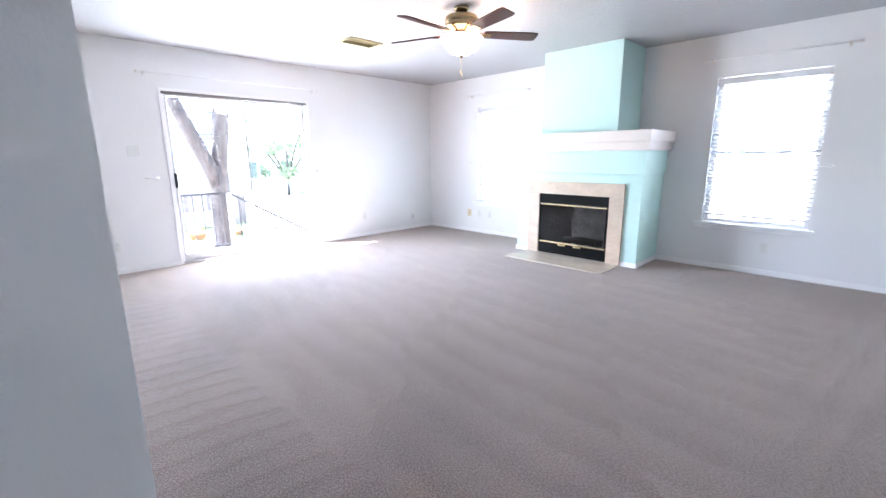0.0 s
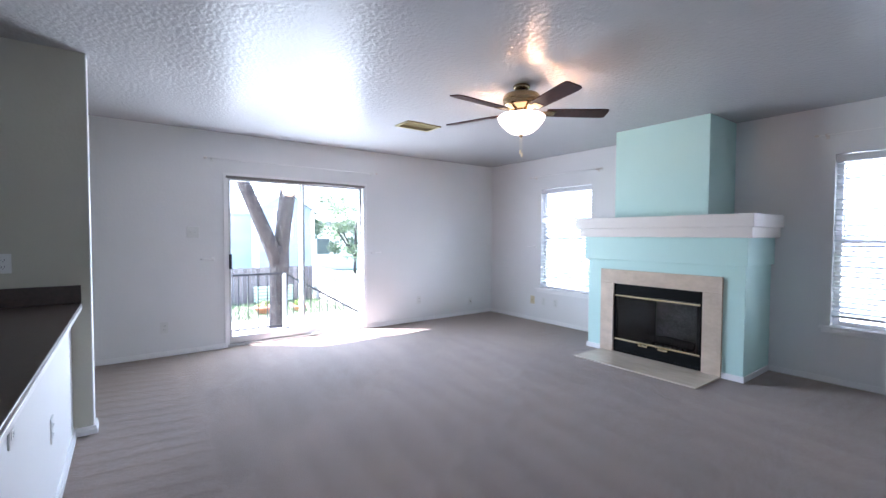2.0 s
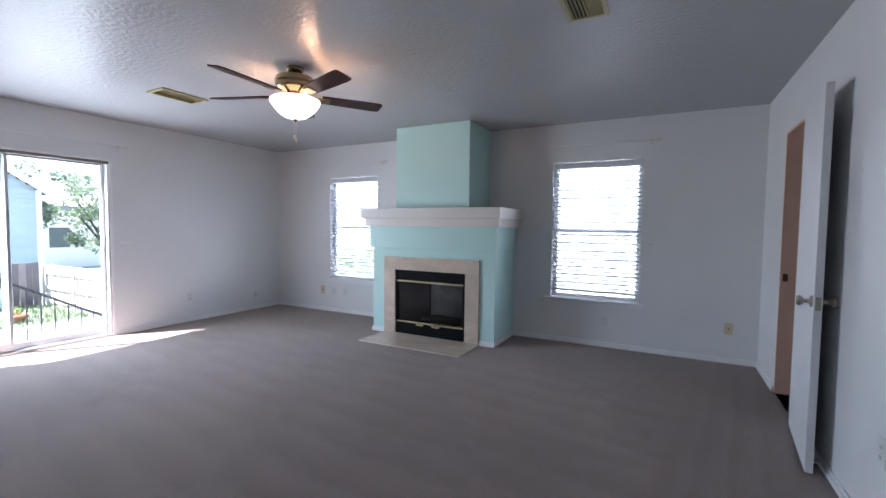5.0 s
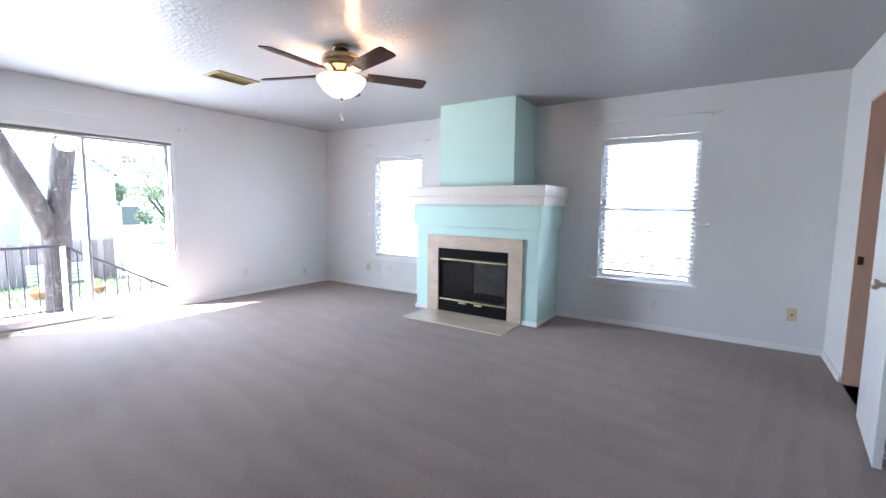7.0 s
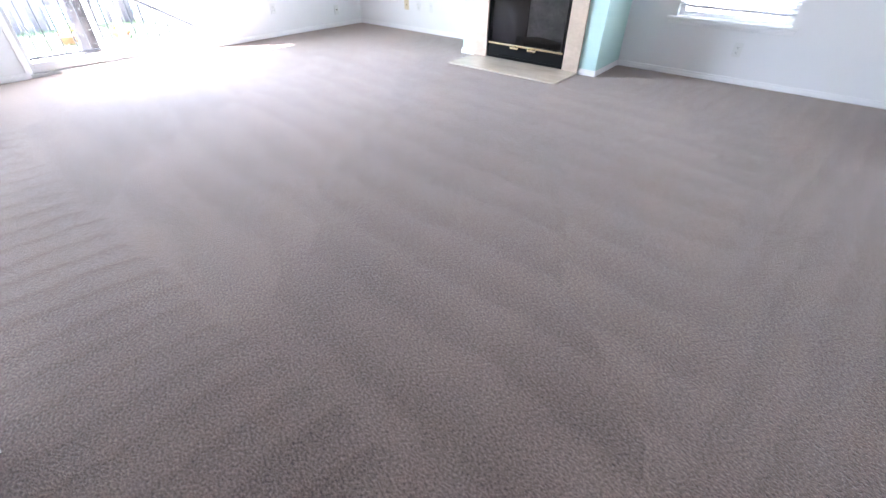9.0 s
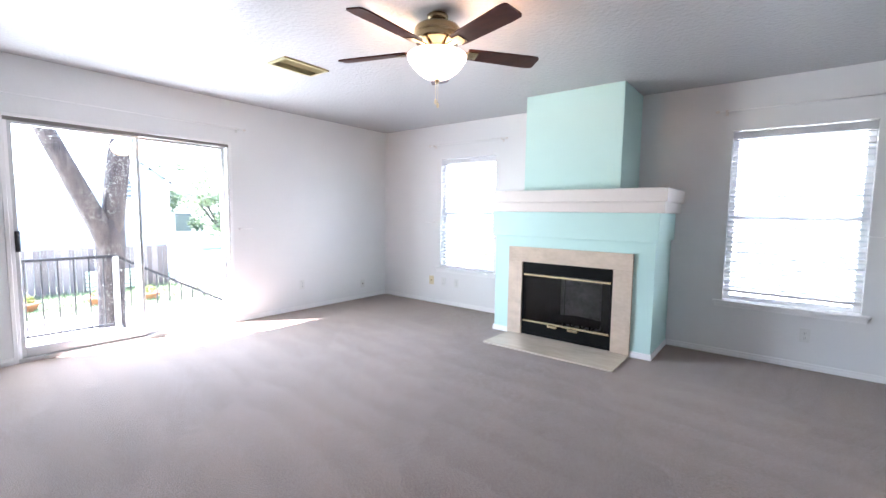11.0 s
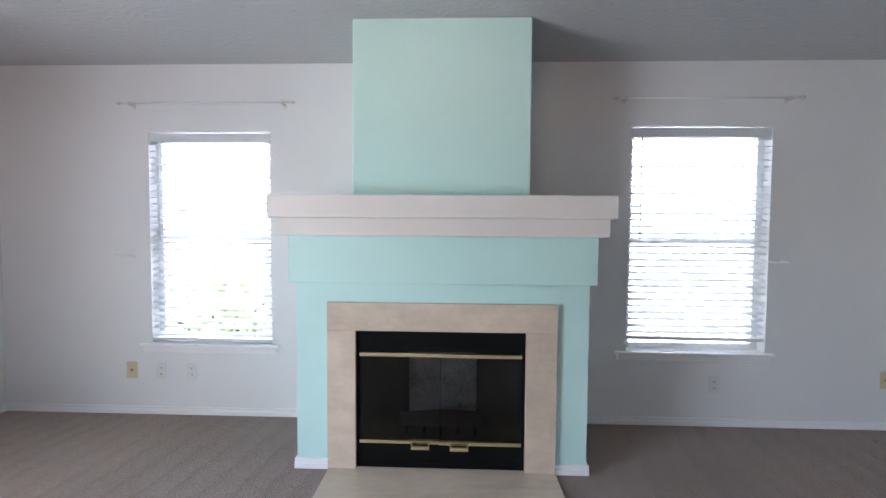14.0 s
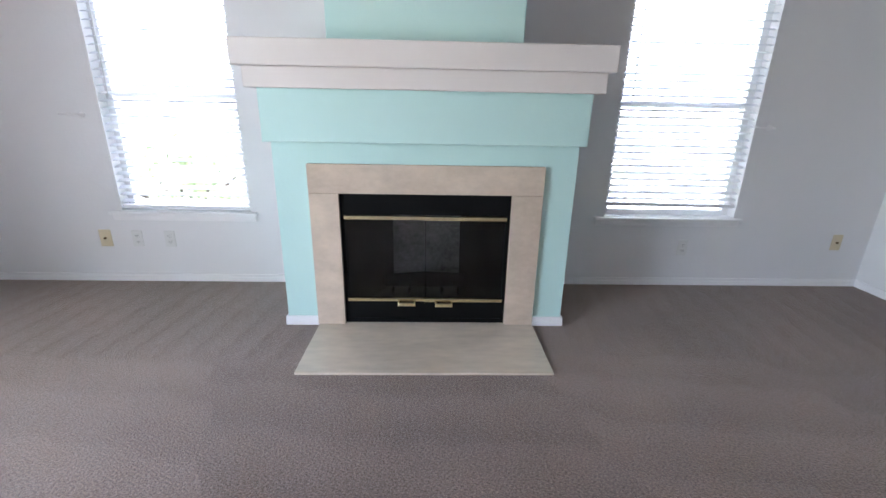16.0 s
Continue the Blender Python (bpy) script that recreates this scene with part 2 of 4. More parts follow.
# Pale tone: sunlight on the pine fence is put into its board colour.
FENCE2 = mat("pine_board_sunlit_colour", (0.42, 0.37, 0.30), 0.85, 0.25, 3.0, 0.4, 20.0, fine=0.5, stretch=(3, 3, 0.5), per_object=0.8)
IRON = mat("black_iron", (0.015, 0.014, 0.014), 0.5, 0.2, 12.0)
DECK = mat("grey_deck_board", (0.46, 0.42, 0.37), 0.85, 0.15, 2.0, 0.4, 20.0, fine=0.4, stretch=(3, 0.5, 1), per_object=0.5)
CONCRETE = mat("pale_concrete", (0.55, 0.53, 0.49), 0.9, 0.12, 0.8, 0.3, 30.0, fine=0.3)
GRASS = mat("lawn", (0.19, 0.23, 0.12), 0.95, 0.5, 0.7, 0.8, 20.0, fine=0.5)
LEAF = leaf_mat("green_leaf", (0.085, 0.11, 0.06))
LEAF2 = leaf_mat("yellow_green_leaf", (0.10, 0.13, 0.035))
FLECK = mat("pale_fleck", (0.30, 0.30, 0.26), 0.9, 0.2, 9.0)
IVY = leaf_mat("pale_lichen_leaf", (0.28, 0.32, 0.20))
PALEGREEN = mat("pale_green_board", (0.46, 0.55, 0.40), 0.7, 0.12, 4.0, per_object=0.4)
CLAY = mat("terracotta", (0.36, 0.14, 0.08), 0.8, 0.15, 6.0)
PAPER = mat("white_paper", (0.8, 0.8, 0.8), 0.7)
FARGLASS = mat("dark_window", (0.05, 0.06, 0.07), 0.08, 0.1, 2.0)
CHAIN = mat("brass_chain", (0.7, 0.6, 0.4), 0.3, metal=1.0)

LAMPGLASS = bpy.data.materials.new("lit_frosted_bowl")
LAMPGLASS.use_nodes = True
lb = LAMPGLASS.node_tree.nodes["Principled BSDF"]
lb.inputs["Base Color"].default_value = (0.9, 0.82, 0.7, 1)
lb.inputs["Emission Color"].default_value, lb.inputs["Emission Strength"].default_value = (1.0, 0.80, 0.58, 1), 0.3


# ---- mesh helpers ----
def box(bm, x0, x1, y0, y1, z0, z1, bevel=0.0):
    m = Matrix.Translation(((x0 + x1) / 2, (y0 + y1) / 2, (z0 + z1) / 2)) @ Matrix.Diagonal((x1 - x0, y1 - y0, z1 - z0, 1))
    r = bmesh.ops.create_cube(bm, size=1, matrix=m)
    if bevel:
        es = list({e for v in r["verts"] for e in v.link_edges})
        bmesh.ops.bevel(bm, geom=es, offset=bevel, segments=2, affect="EDGES", profile=0.5)
    return bm


def boxed(*args, **kw):
    return box(bmesh.new(), *args, **kw)


def lathe(profile, seg=32, at=(0, 0, 0)):
    """A turned body from (radius, z) pairs."""
    bm = bmesh.new()
    rings = []
    for r, z in profile:
        rings.append([bm.verts.new((at[0] + r * math.cos(a), at[1] + r * math.sin(a), at[2] + z)) for a in (2 * math.pi * k / seg for k in range(seg))])
    for p, q in zip(rings, rings[1:]):
        for k in range(seg):
            f = bm.faces.new((p[k], p[(k + 1) % seg], q[(k + 1) % seg], q[k]))
            f.smooth = True
    if profile[0][0] > 1e-4:
        bm.faces.new(rings[0][::-1])
    if profile[-1][0] > 1e-4:
        bm.faces.new(rings[-1])
    bmesh.ops.recalc_face_normals(bm, faces=bm.faces)
    return bm


def tube(bm, pts, radii, seg=10, rough=0.0, rnd=None):
    """A round bar or limb through points."""
    pts = [Vector(p) for p in pts]
    rings = []
    for i, p in enumerate(pts):
        d = (pts[min(i + 1, len(pts) - 1)] - pts[max(i - 1, 0)]).normalized()
        a = d.cross(Vector((0, 1, 0) if abs(d.y) < 0.95 else (0, 0, 1))).normalized()
        b = d.cross(a)
        r = radii[i] if isinstance(radii, (list, tuple)) else radii
        ring = []
        for k in range(seg):
            t = 2 * math.pi * k / seg
            rr = r * (1 + (rnd.uniform(-rough, rough) if rnd else 0))
            ring.append(bm.verts.new(p + (a * math.cos(t) + b * math.sin(t)) * rr))
        rings.append(ring)
    for p, q in zip(rings, rings[1:]):
        for k in range(seg):
            bm.faces.new((p[k], p[(k + 1) % seg], q[(k + 1) % seg], q[k])).smooth = True
    bm.faces.new(rings[0][::-1]), bm.faces.new(rings[-1])
    return bm


def mesh_of(name, bm, material):
    bmesh.ops.recalc_face_normals(bm, faces=bm.faces)
    me = bpy.data.meshes.new(name)
    bm.to_mesh(me)
    bm.free()
    me.materials.append(material)
    return me


def part(name, bm, material, parent=None, label=""):
    ob = new(name, mesh_of(name, bm, material))
    ob.parent = parent
    if label:
        ob["label"] = label
    return ob


def thing(name, label, category, at=(0, 0, 0), group="", kind=""):
    ob = new(name)
    ob.location = at
    return tagged(ob, label, category, group, kind)


def settle(ob, at):
    """Parts written in world metres under an Empty standing at at."""
    for c in ob.children:
        c.matrix_parent_inverse = Matrix.Translation(at).inverted()


def wall(name, u_axis, fixed, thick, u0, u1, z0, z1, holes, material, label):
    """A wall along x or y, from the plane fixed to fixed + thick, with rectangular holes (u0, u1, z0, z1) through it."""
    bm = bmesh.new()
    us = sorted({u0, u1, *(h[0] for h in holes), *(h[1] for h in holes)})
    zs = sorted({z0, z1, *(h[2] for h in holes), *(h[3] for h in holes)})
    solid = {}
    for i in range(len(us) - 1):
        for k in range(len(zs) - 1):
            u, z = (us[i] + us[i + 1]) / 2, (zs[k] + zs[k + 1]) / 2
            solid[i, k] = not any(h[0] < u < h[1] and h[2] < z < h[3] for h in holes)
    put = {}

    def v(i, k, s):
        if (i, k, s) not in put:
            w = fixed + thick * s
            put[i, k, s] = bm.verts.new((us[i], w, zs[k]) if u_axis == "x" else (w, us[i], zs[k]))
        return put[i, k, s]

    for (i, k), full in solid.items():
        if not full:
            continue
        for s in (0, 1):
            bm.faces.new((v(i, k, s), v(i + 1, k, s), v(i + 1, k + 1, s), v(i, k + 1, s)))
        for di, dk, a, b in ((-1, 0, (i, k), (i, k + 1)), (1, 0, (i + 1, k), (i + 1, k + 1)), (0, -1, (i, k), (i + 1, k)), (0, 1, (i, k + 1), (i + 1, k + 1))):
            if not solid.get((i + di, k + dk), False):
                bm.faces.new((v(*a, 0), v(*b, 0), v(*b, 1), v(*a, 1)))
    return tagged(part(name, bm, material), label, "wall", kind="structure")


# ---- plan ----
WEST, NORTH, EAST, SOUTH, CEILING = -5.672, 5.743, 0.669, -5.5, 2.44
SD = (1.66, 3.385, 0.0, 1.965)
W1, W2 = (-4.585, -3.725, 0.505, 1.985), (-1.285, -0.365, 0.505, 2.018)
DOOR = (4.33, 5.03, 0.0, 2.04)
DECK_Z, GROUND_Z = -0.08, -1.25

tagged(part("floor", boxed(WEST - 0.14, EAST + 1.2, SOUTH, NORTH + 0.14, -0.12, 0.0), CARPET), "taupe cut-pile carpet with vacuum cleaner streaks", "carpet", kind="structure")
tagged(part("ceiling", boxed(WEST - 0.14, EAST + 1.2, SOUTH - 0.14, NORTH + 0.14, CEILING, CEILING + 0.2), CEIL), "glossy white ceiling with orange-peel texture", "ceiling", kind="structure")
wall("wall_west", "y", WEST, -0.14, SOUTH, NORTH, -0.2, CEILING, [(SD[0], SD[1], -0.02, SD[3])], WALL, "white painted wall with a sliding glass door")
wall("wall_north", "x", NORTH, 0.14, WEST - 0.14, EAST + 1.2, -0.2, CEILING, [W1, W2], WALL, "white painted wall with two blind-covered windows")
wall("wall_east", "y", EAST, 0.115, SOUTH, NORTH, -0.02, CEILING, [(DOOR[0], DOOR[1], 0.0, DOOR[3])], WALL, "white painted wall with an inner doorway")
wall("wall_south", "x", SOUTH, -0.14, WEST - 0.14, EAST + 1.2, -0.2, CEILING, [], WALL, "plain white wall")
wall("wall_closet", "y", EAST + 1.1, 0.1, SOUTH, NORTH, -0.02, CEILING, [], JAMB, "peach painted wall of the room behind the doorway")
wall("wall_kitchen", "y", -3.86, -0.13, SOUTH, 0.552, 0, CEILING, [], KITCHEN, "olive painted kitchen wall end")
tagged(part("trim_kitchen", boxed(-3.995, -3.855, 0.552, 0.558, 0.06, CEILING - 0.002), WALL), "white painted end of the kitchen wall", "wall", kind="structure")
wall("wall_hall", "y", -1.50, -0.13, SOUTH, 0.512, 0, CEILING, [], WALL, "white painted wall end beside the breakfast bar")
wall("wall_bar", "x", 0.455, -0.11, -3.86, -1.63, 0, 0.815, [], WALL, "white half-height wall under the breakfast bar")


def baseboard(x0, x1, y0, y1, n):
    """A run of skirting with an eased top; n: which way it faces."""
    bm = boxed(x0, x1, y0, y1, 0.0, 0.052)
    t = 0.006
    nx, ny = n
    box(bm, x0 - (t if nx < 0 else 0), x1 + (t if nx > 0 else 0), y0 - (t if ny < 0 else 0), y1 + (t if ny > 0 else 0), 0.0, 0.030)
    tagged(part("baseboard", bm, TRIM), "white painted baseboard with a stepped top", "baseboard", kind="structure")


B = 0.011
baseboard(WEST, WEST + B, SOUTH, SD[0] - 0.03, (1, 0))
baseboard(WEST, WEST + B, SD[1] + 0.03, NORTH, (1, 0))
baseboard(WEST + B, -3.31, NORTH - B, NORTH, (0, -1))
baseboard(-1.73, EAST, NORTH - B, NORTH, (0, -1))
baseboard(EAST - B, EAST, SOUTH, DOOR[0] - 0.02, (-1, 0))
baseboard(EAST - B, EAST, DOOR[1] + 0.02, NORTH - B, (-1, 0))
baseboard(-3.86, -1.63, 0.455, 0.455 + B, (0, 1))
baseboard(-3.86, -3.86 + B, 0.455 + B, 0.558, (1, 0))
baseboard(-3.995, -3.86 + B, 0.558, 0.558 + B, (0, 1))
baseboard(-1.50, -1.50 + B, SOUTH, 0.512, (1, 0))


# ---- fireplace ----
def fireplace():
    f = thing("fireplace", "mint green fireplace with cream mantel and beige marble surround", "fireplace", (-2.52, 5.4, 0))
    wx0, wx1, front = -3.31, -1.73, 5.11
    ox0, ox1, oz1 = -2.98, -2.065, 0.77
    body = wall("body", "x", front, NORTH - front, wx0, wx1, 0, 1.035, [(ox0, ox1, 0, oz1)], MINT, "mint painted lower body")
    for key in ("category", "kind"):
        del body[key]
    body.parent = f
    part("frieze", boxed(-3.337, -1.703, 5.066, NORTH, 1.03, 1.285, bevel=0.004), MINT, f, "mint painted frieze board")
    part("chimney_breast", boxed(-3.005, -2.05, 5.133, NORTH, 1.49, CEILING, bevel=0.006), MINT, f, "mint painted chimney breast")
    part("mantel_moulding", boxed(-3.38, -1.66, 5.02, NORTH, 1.283, 1.378, bevel=0.004), MANTEL, f, "cream lower mantel board")
    part("mantel_shelf", boxed(-3.413, -1.636, 4.975, NORTH, 1.376, 1.492, bevel=0.005), MANTEL, f, "cream mantel shelf")
    for x0, x1 in ((-3.135, ox0), (ox1, -1.90)):
        part("surround_slab", boxed(x0, x1, 5.084, front + 0.01, 0.012, oz1, bevel=0.0015), MARBLE, f, "beige marble upright slab")
    part("surround_header", boxed(-3.135, -1.90, 5.083, front + 0.01, oz1 + 0.0015, 0.923, bevel=0.0015), MARBLE, f, "beige marble header slab")
    for x0, x1 in ((wx0 - 0.012, -3.137), (-1.898, wx1 + 0.012)):
        bm = boxed(x0, x1, front - 0.012, front, 0, 0.052)
        box(bm, x0, x1, front - 0.018, front, 0, 0.03)
        part("skirting", bm, TRIM, f)
    for x0, x1 in ((wx0 - 0.012, wx0), (wx1, wx1 + 0.012)):
        part("skirting", boxed(x0, x1, front, NORTH - B - 0.008, 0, 0.052, bevel=0.003), TRIM, f)
    # firebox
    bm = bmesh.new()
    for xa, xb in ((ox0, ox0 + 0.24), (ox1, ox1 - 0.24)):
        v = [bm.verts.new(p) for z in (0.012, oz1) for p in ((xa, 5.16, z), (xb, 5.56, z), (xb, 5.66, z), (xa, 5.66, z))]
        for q in ((0, 1, 5, 4), (1, 2, 6, 5), (2, 3, 7, 6), (3, 0, 4, 7), (0, 1, 2, 3), (4, 5, 6, 7)):
            bm.faces.new([v[i] for i in q])
    box(bm, ox0, ox1, 5.16, 5.66, 0.0, 0.06), box(bm, ox0, ox1, 5.16, 5.66, 0.70, oz1)
    part("firebox", bm, SOOT, f, "sooty fire chamber")
    part("fireback", boxed(ox0 + 0.24, ox1 - 0.24, 5.545, 5.66, 0.06, 0.70, bevel=0.003), FIREBACK, f, "firebox back panel coloured pale for a reflection in the glass")
    part("upper_panel", boxed(ox0, ox1, 5.105, 5.16, 0.655, oz1, bevel=0.003), BLACK, f)
    part("lower_panel", boxed(ox0, ox1, 5.105, 5.16, 0.012, 0.15, bevel=0.003), BLACK, f)
    part("panel_groove", boxed(ox0 + 0.02, ox1 - 0.02, 5.100, 5.106, 0.035, 0.042), BLACK, f)
    for x in (ox0, ox1 - 0.022):
        part("frame_stile", boxed(x, x + 0.022, 5.105, 5.16, 0.15, 0.655), BLACK, f)
    mid = (ox0 + ox1) / 2
    for x0, x1, y in ((ox0 + 0.022, mid + 0.003, 5.122), (mid - 0.003, ox1 - 0.022, 5.114)):
        d = part("glass_door", boxed(x0, x1, y, y + 0.005, 0.15, 0.655), SMOKED, f, "smoked glass fireplace door")
        for z in (0.640, 0.160):
            bm = boxed(x0 - 0.004, x1 + 0.004, y - 0.026, y - 0.002, z - 0.010, z + 0.010, bevel=0.003)
            box(bm, x0, x1, y - 0.029, y - 0.025, z - 0.003, z + 0.003)
            part("rail", bm, BRASS, d, "polished brass door rail")
        hx = mid + (-0.105 if x0 < mid - 0.1 else 0.105)
        bm = boxed(hx - 0.05, hx + 0.05, y - 0.055, y - 0.045, 0.132, 0.154, bevel=0.004)
        for s in (-0.045, 0.045):
            box(bm, hx + s - 0.005, hx + s + 0.005, y - 0.046, y - 0.02, 0.137, 0.157)
        part("handle", bm, BRASS, d, "brass pull handle")
    # grate bars and gas log inside
    for k in range(5):
        bm = bmesh.new()
        x = mid - 0.2 + 0.1 * k
        tube(bm, [(x, 5.28, 0.16), (x, 5.30, 0.11), (x, 5.52, 0.11)], 0.008, 6)
        part("grate_bar", bm, BLACK, f)
    bm = bmesh.new()
    tube(bm, [(mid - 0.26, 5.42, 0.15), (mid, 5.40, 0.165), (mid + 0.25, 5.43, 0.15)], [0.04, 0.05, 0.042], 10, 0.08, random.Random(3))
    part("log", bm, SOOT, f)
    settle(f, (-2.52, 5.4, 0))
    h = tagged(part("hearth", boxed(-3.13, -1.898, 4.602, 5.11, 0.0, 0.012, bevel=0.002), HEARTH), "polished beige marble hearth slab on the carpet", "hearth")
    return f


fireplace()


# ---- windows with blinds ----
def window(name, w, seed, lift):
    x0, x1, z0, z1 = w
    at = ((x0 + x1) / 2, NORTH, z0)
    wd = thing(name, "white single-hung window with a wooden sill", "window", at, kind="structure")
    y0, y1 = NORTH + 0.075, NORTH + 0.12
    zr = 1.256
    for a, b, c, d in ((x0, x0 + 0.045, z0, z1), (x1 - 0.045, x1, z0, z1), (x0 + 0.045, x1 - 0.045, z1 - 0.012, z1), (x0 + 0.045, x1 - 0.045, z0, z0 + 0.04), (x0 + 0.045, x1 - 0.045, zr - 0.02, zr + 0.02)):
        part("window_frame", boxed(a, b, y0, y1, c, d, bevel=0.003), TRIM, wd)
    for c, d in ((z0 + 0.04, zr - 0.02), (zr + 0.02, z1 - 0.012)):
        p = part("pane", boxed(x0 + 0.045, x1 - 0.045, y0 + 0.02, y0 + 0.024, c, d), GLASS, wd)
        p.visible_shadow = False
    bm = boxed(x0 - 0.075, x1 + 0.05, NORTH - 0.035, NORTH - 0.001, z0 - 0.022, z0, bevel=0.006)
    box(bm, x0 + 0.001, x1 - 0.001, NORTH - 0.002, y0, z0 - 0.018, z0 + 0.003)
    part("window_sill", bm, TRIM, wd)
    bm = boxed(x0 - 0.06, x1 + 0.035, NORTH - 0.018, NORTH, z0 - 0.05, z0 - 0.022, bevel=0.005)
    box(bm, x0 - 0.06, x1 + 0.035, NORTH - 0.010, NORTH, z0 - 0.064, z0 - 0.05, bevel=0.003)
    part("apron", bm, TRIM, wd)
    settle(wd, at)
    # blind
    bl = thing("window_blind", "white faux-wood venetian blind with open slats in the window", "blind", (at[0], NORTH + 0.035, z1), "window blinds")
    rnd = random.Random(seed)
    a, b = x0 + 0.003, x1 - 0.003
    part("headrail", boxed(a, b, NORTH + 0.006, NORTH + 0.062, z1 - 0.072, z1 - 0.013, bevel=0.004), RAILPLASTIC, bl, "white blind headrail")
    n, top, low = 30, z1 - 0.085, z0 + lift + 0.055
    for k in range(n):
        z = top + (low - top) * k / (n - 1)
        bm = bmesh.new()
        tilt = radians(16 + rnd.uniform(-0.7, 0.7))
        sag = rnd.uniform(-0.0015, 0.0015)
        segs = [(-0.024, 0.0), (-0.012, 0.002), (0.0, 0.0028), (0.012, 0.002), (0.024, 0.0)]
        rows = []
        for x, dz in ((a, 0), ((a + b) / 2, sag), (b, rnd.uniform(-0.001, 0.001))):
            rows.append([[bm.verts.new((x, NORTH + 0.028 + u * math.cos(tilt), z + dz + v + u * math.sin(tilt) + t)) for u, v in segs] for t in (0.0012, -0.0012)])
        for p, q in zip(rows, rows[1:]):
            for i in range(4):
                bm.faces.new((p[0][i], p[0][i + 1], q[0][i + 1], q[0][i])), bm.faces.new((p[1][i], p[1][i + 1], q[1][i + 1], q[1][i]))
            for i in (0, 4):
                bm.faces.new((p[0][i], q[0][i], q[1][i], p[1][i]))
        for r in (rows[0], rows[-1]):
            for i in range(4):
                bm.faces.new((r[0][i], r[0][i + 1], r[1][i + 1], r[1][i]))
        part("slat", bm, SLAT, bl)
    bm = boxed(a, b, NORTH + 0.004, NORTH + 0.052, z0 + lift, z0 + lift + 0.024, bevel=0.004)
    bmesh.ops.transform(bm, matrix=Matrix.Translation((a, 0, z0 + lift)) @ Matrix.Rotation(radians(0.5), 4, "Y") @ Matrix.Translation((-a, 0, -z0 - lift + 0.006)), verts=bm.verts)
    part("bottom_rail", bm, RAILPLASTIC, bl)
    for u in (0.14, 0.86):
        x = a + (b - a) * u
        bm = bmesh.new()
        for y in (NORTH + 0.003, NORTH + 0.053):
            tube(bm, [(x, y, z1 - 0.06), (x, y, z0 + lift + 0.02)], 0.0012, 5)
        part("ladder_cord", bm, SLAT, bl)
    bm = bmesh.new()
    tube(bm, [(a + 0.07, NORTH - 0.002, z1 - 0.06), (a + 0.07, NORTH - 0.004, z1 - 0.75)], 0.004, 6)
    part("tilt_wand", bm, PLATE, bl)
    settle(bl, (at[0], NORTH + 0.035, z1))


window("window_1", W1, 1, 0.012)
window("window_2", W2, 2, 0.072)


# ---- sliding glass door ----
def sliding_door():
    y0, y1, _, z1 = SD
    at = (WEST, (y0 + y1) / 2, 0)
    d = thing("door_1", "aluminium sliding patio door with two glass panels", "sliding door", at, kind="structure")
    xo, xi = WEST - 0.125, WEST - 0.004
    part("head_track", boxed(xo, xi, y0, y1, z1 - 0.03, z1, bevel=0.002), DARKALU, d)
    part("sill_track", boxed(xo, xi + 0.012, y0, y1, -0.02, 0.028, bevel=0.003), ALU, d)
    for z, x in ((0.028, WEST - 0.035), (0.028, WEST - 0.085)):
        part("track_rib", boxed(x - 0.003, x + 0.003, y0 + 0.02, y1 - 0.02, z, z + 0.010), ALU, d)
    for a, b in ((y0, y0 + 0.022), (y1 - 0.022, y1)):
        part("side_jamb", boxed(xo, xi, a, b, 0.028, z1 - 0.03, bevel=0.002), TRIM, d)
    mid = 2.535
    for nm, a, b, x in (("sliding_panel", y0 + 0.022, mid + 0.025, WEST - 0.035), ("fixed_panel", mid - 0.025, y1 - 0.022, WEST - 0.085)):
        bm = bmesh.new()
        s = 0.028 if nm == "sliding_panel" else 0.034
        bot = 0.075 if nm == "sliding_panel" else 0.05
        box(bm, x - 0.016, x + 0.016, a, a + s, 0.04, z1 - 0.032, bevel=0.003), box(bm, x - 0.016, x + 0.016, b - s, b, 0.04, z1 - 0.032, bevel=0.003)
        box(bm, x - 0.016, x + 0.016, a + s, b - s, z1 - 0.052, z1 - 0.032, bevel=0.003), box(bm, x - 0.016, x + 0.016, a + s, b - s, 0.04, 0.04 + bot, bevel=0.003)
        p = part(nm, bm, ALU, d)
        g = part("pane", boxed(x - 0.003, x + 0.003, a + s, b - s, 0.04 + bot, z1 - 0.052), GLASS, p)
        g.visible_shadow = False
    bm = boxed(WEST - 0.019, WEST + 0.012, y0 + 0.026, y0 + 0.056, 0.90, 1.07, bevel=0.006)
    box(bm, WEST + 0.010, WEST + 0.030, y0 + 0.030, y0 + 0.048, 0.93, 1.04, bevel=0.005)
    part("door_handle", bm, IRON, d, "black door pull")
    part("head_casing", boxed(WEST - 0.001, WEST + 0.008, y0 - 0.03, y1 + 0.03, z1 + 0.0, z1 + 0.028, bevel=0.003), TRIM, d)
    for a, b in ((y0 - 0.03, y0 - 0.001), (y1 + 0.001, y1 + 0.03)):
        part("side_casing", boxed(WEST - 0.001, WEST + 0.008, a, b, 0.0, z1, bevel=0.003), TRIM, d)
    settle(d, at)


sliding_door()


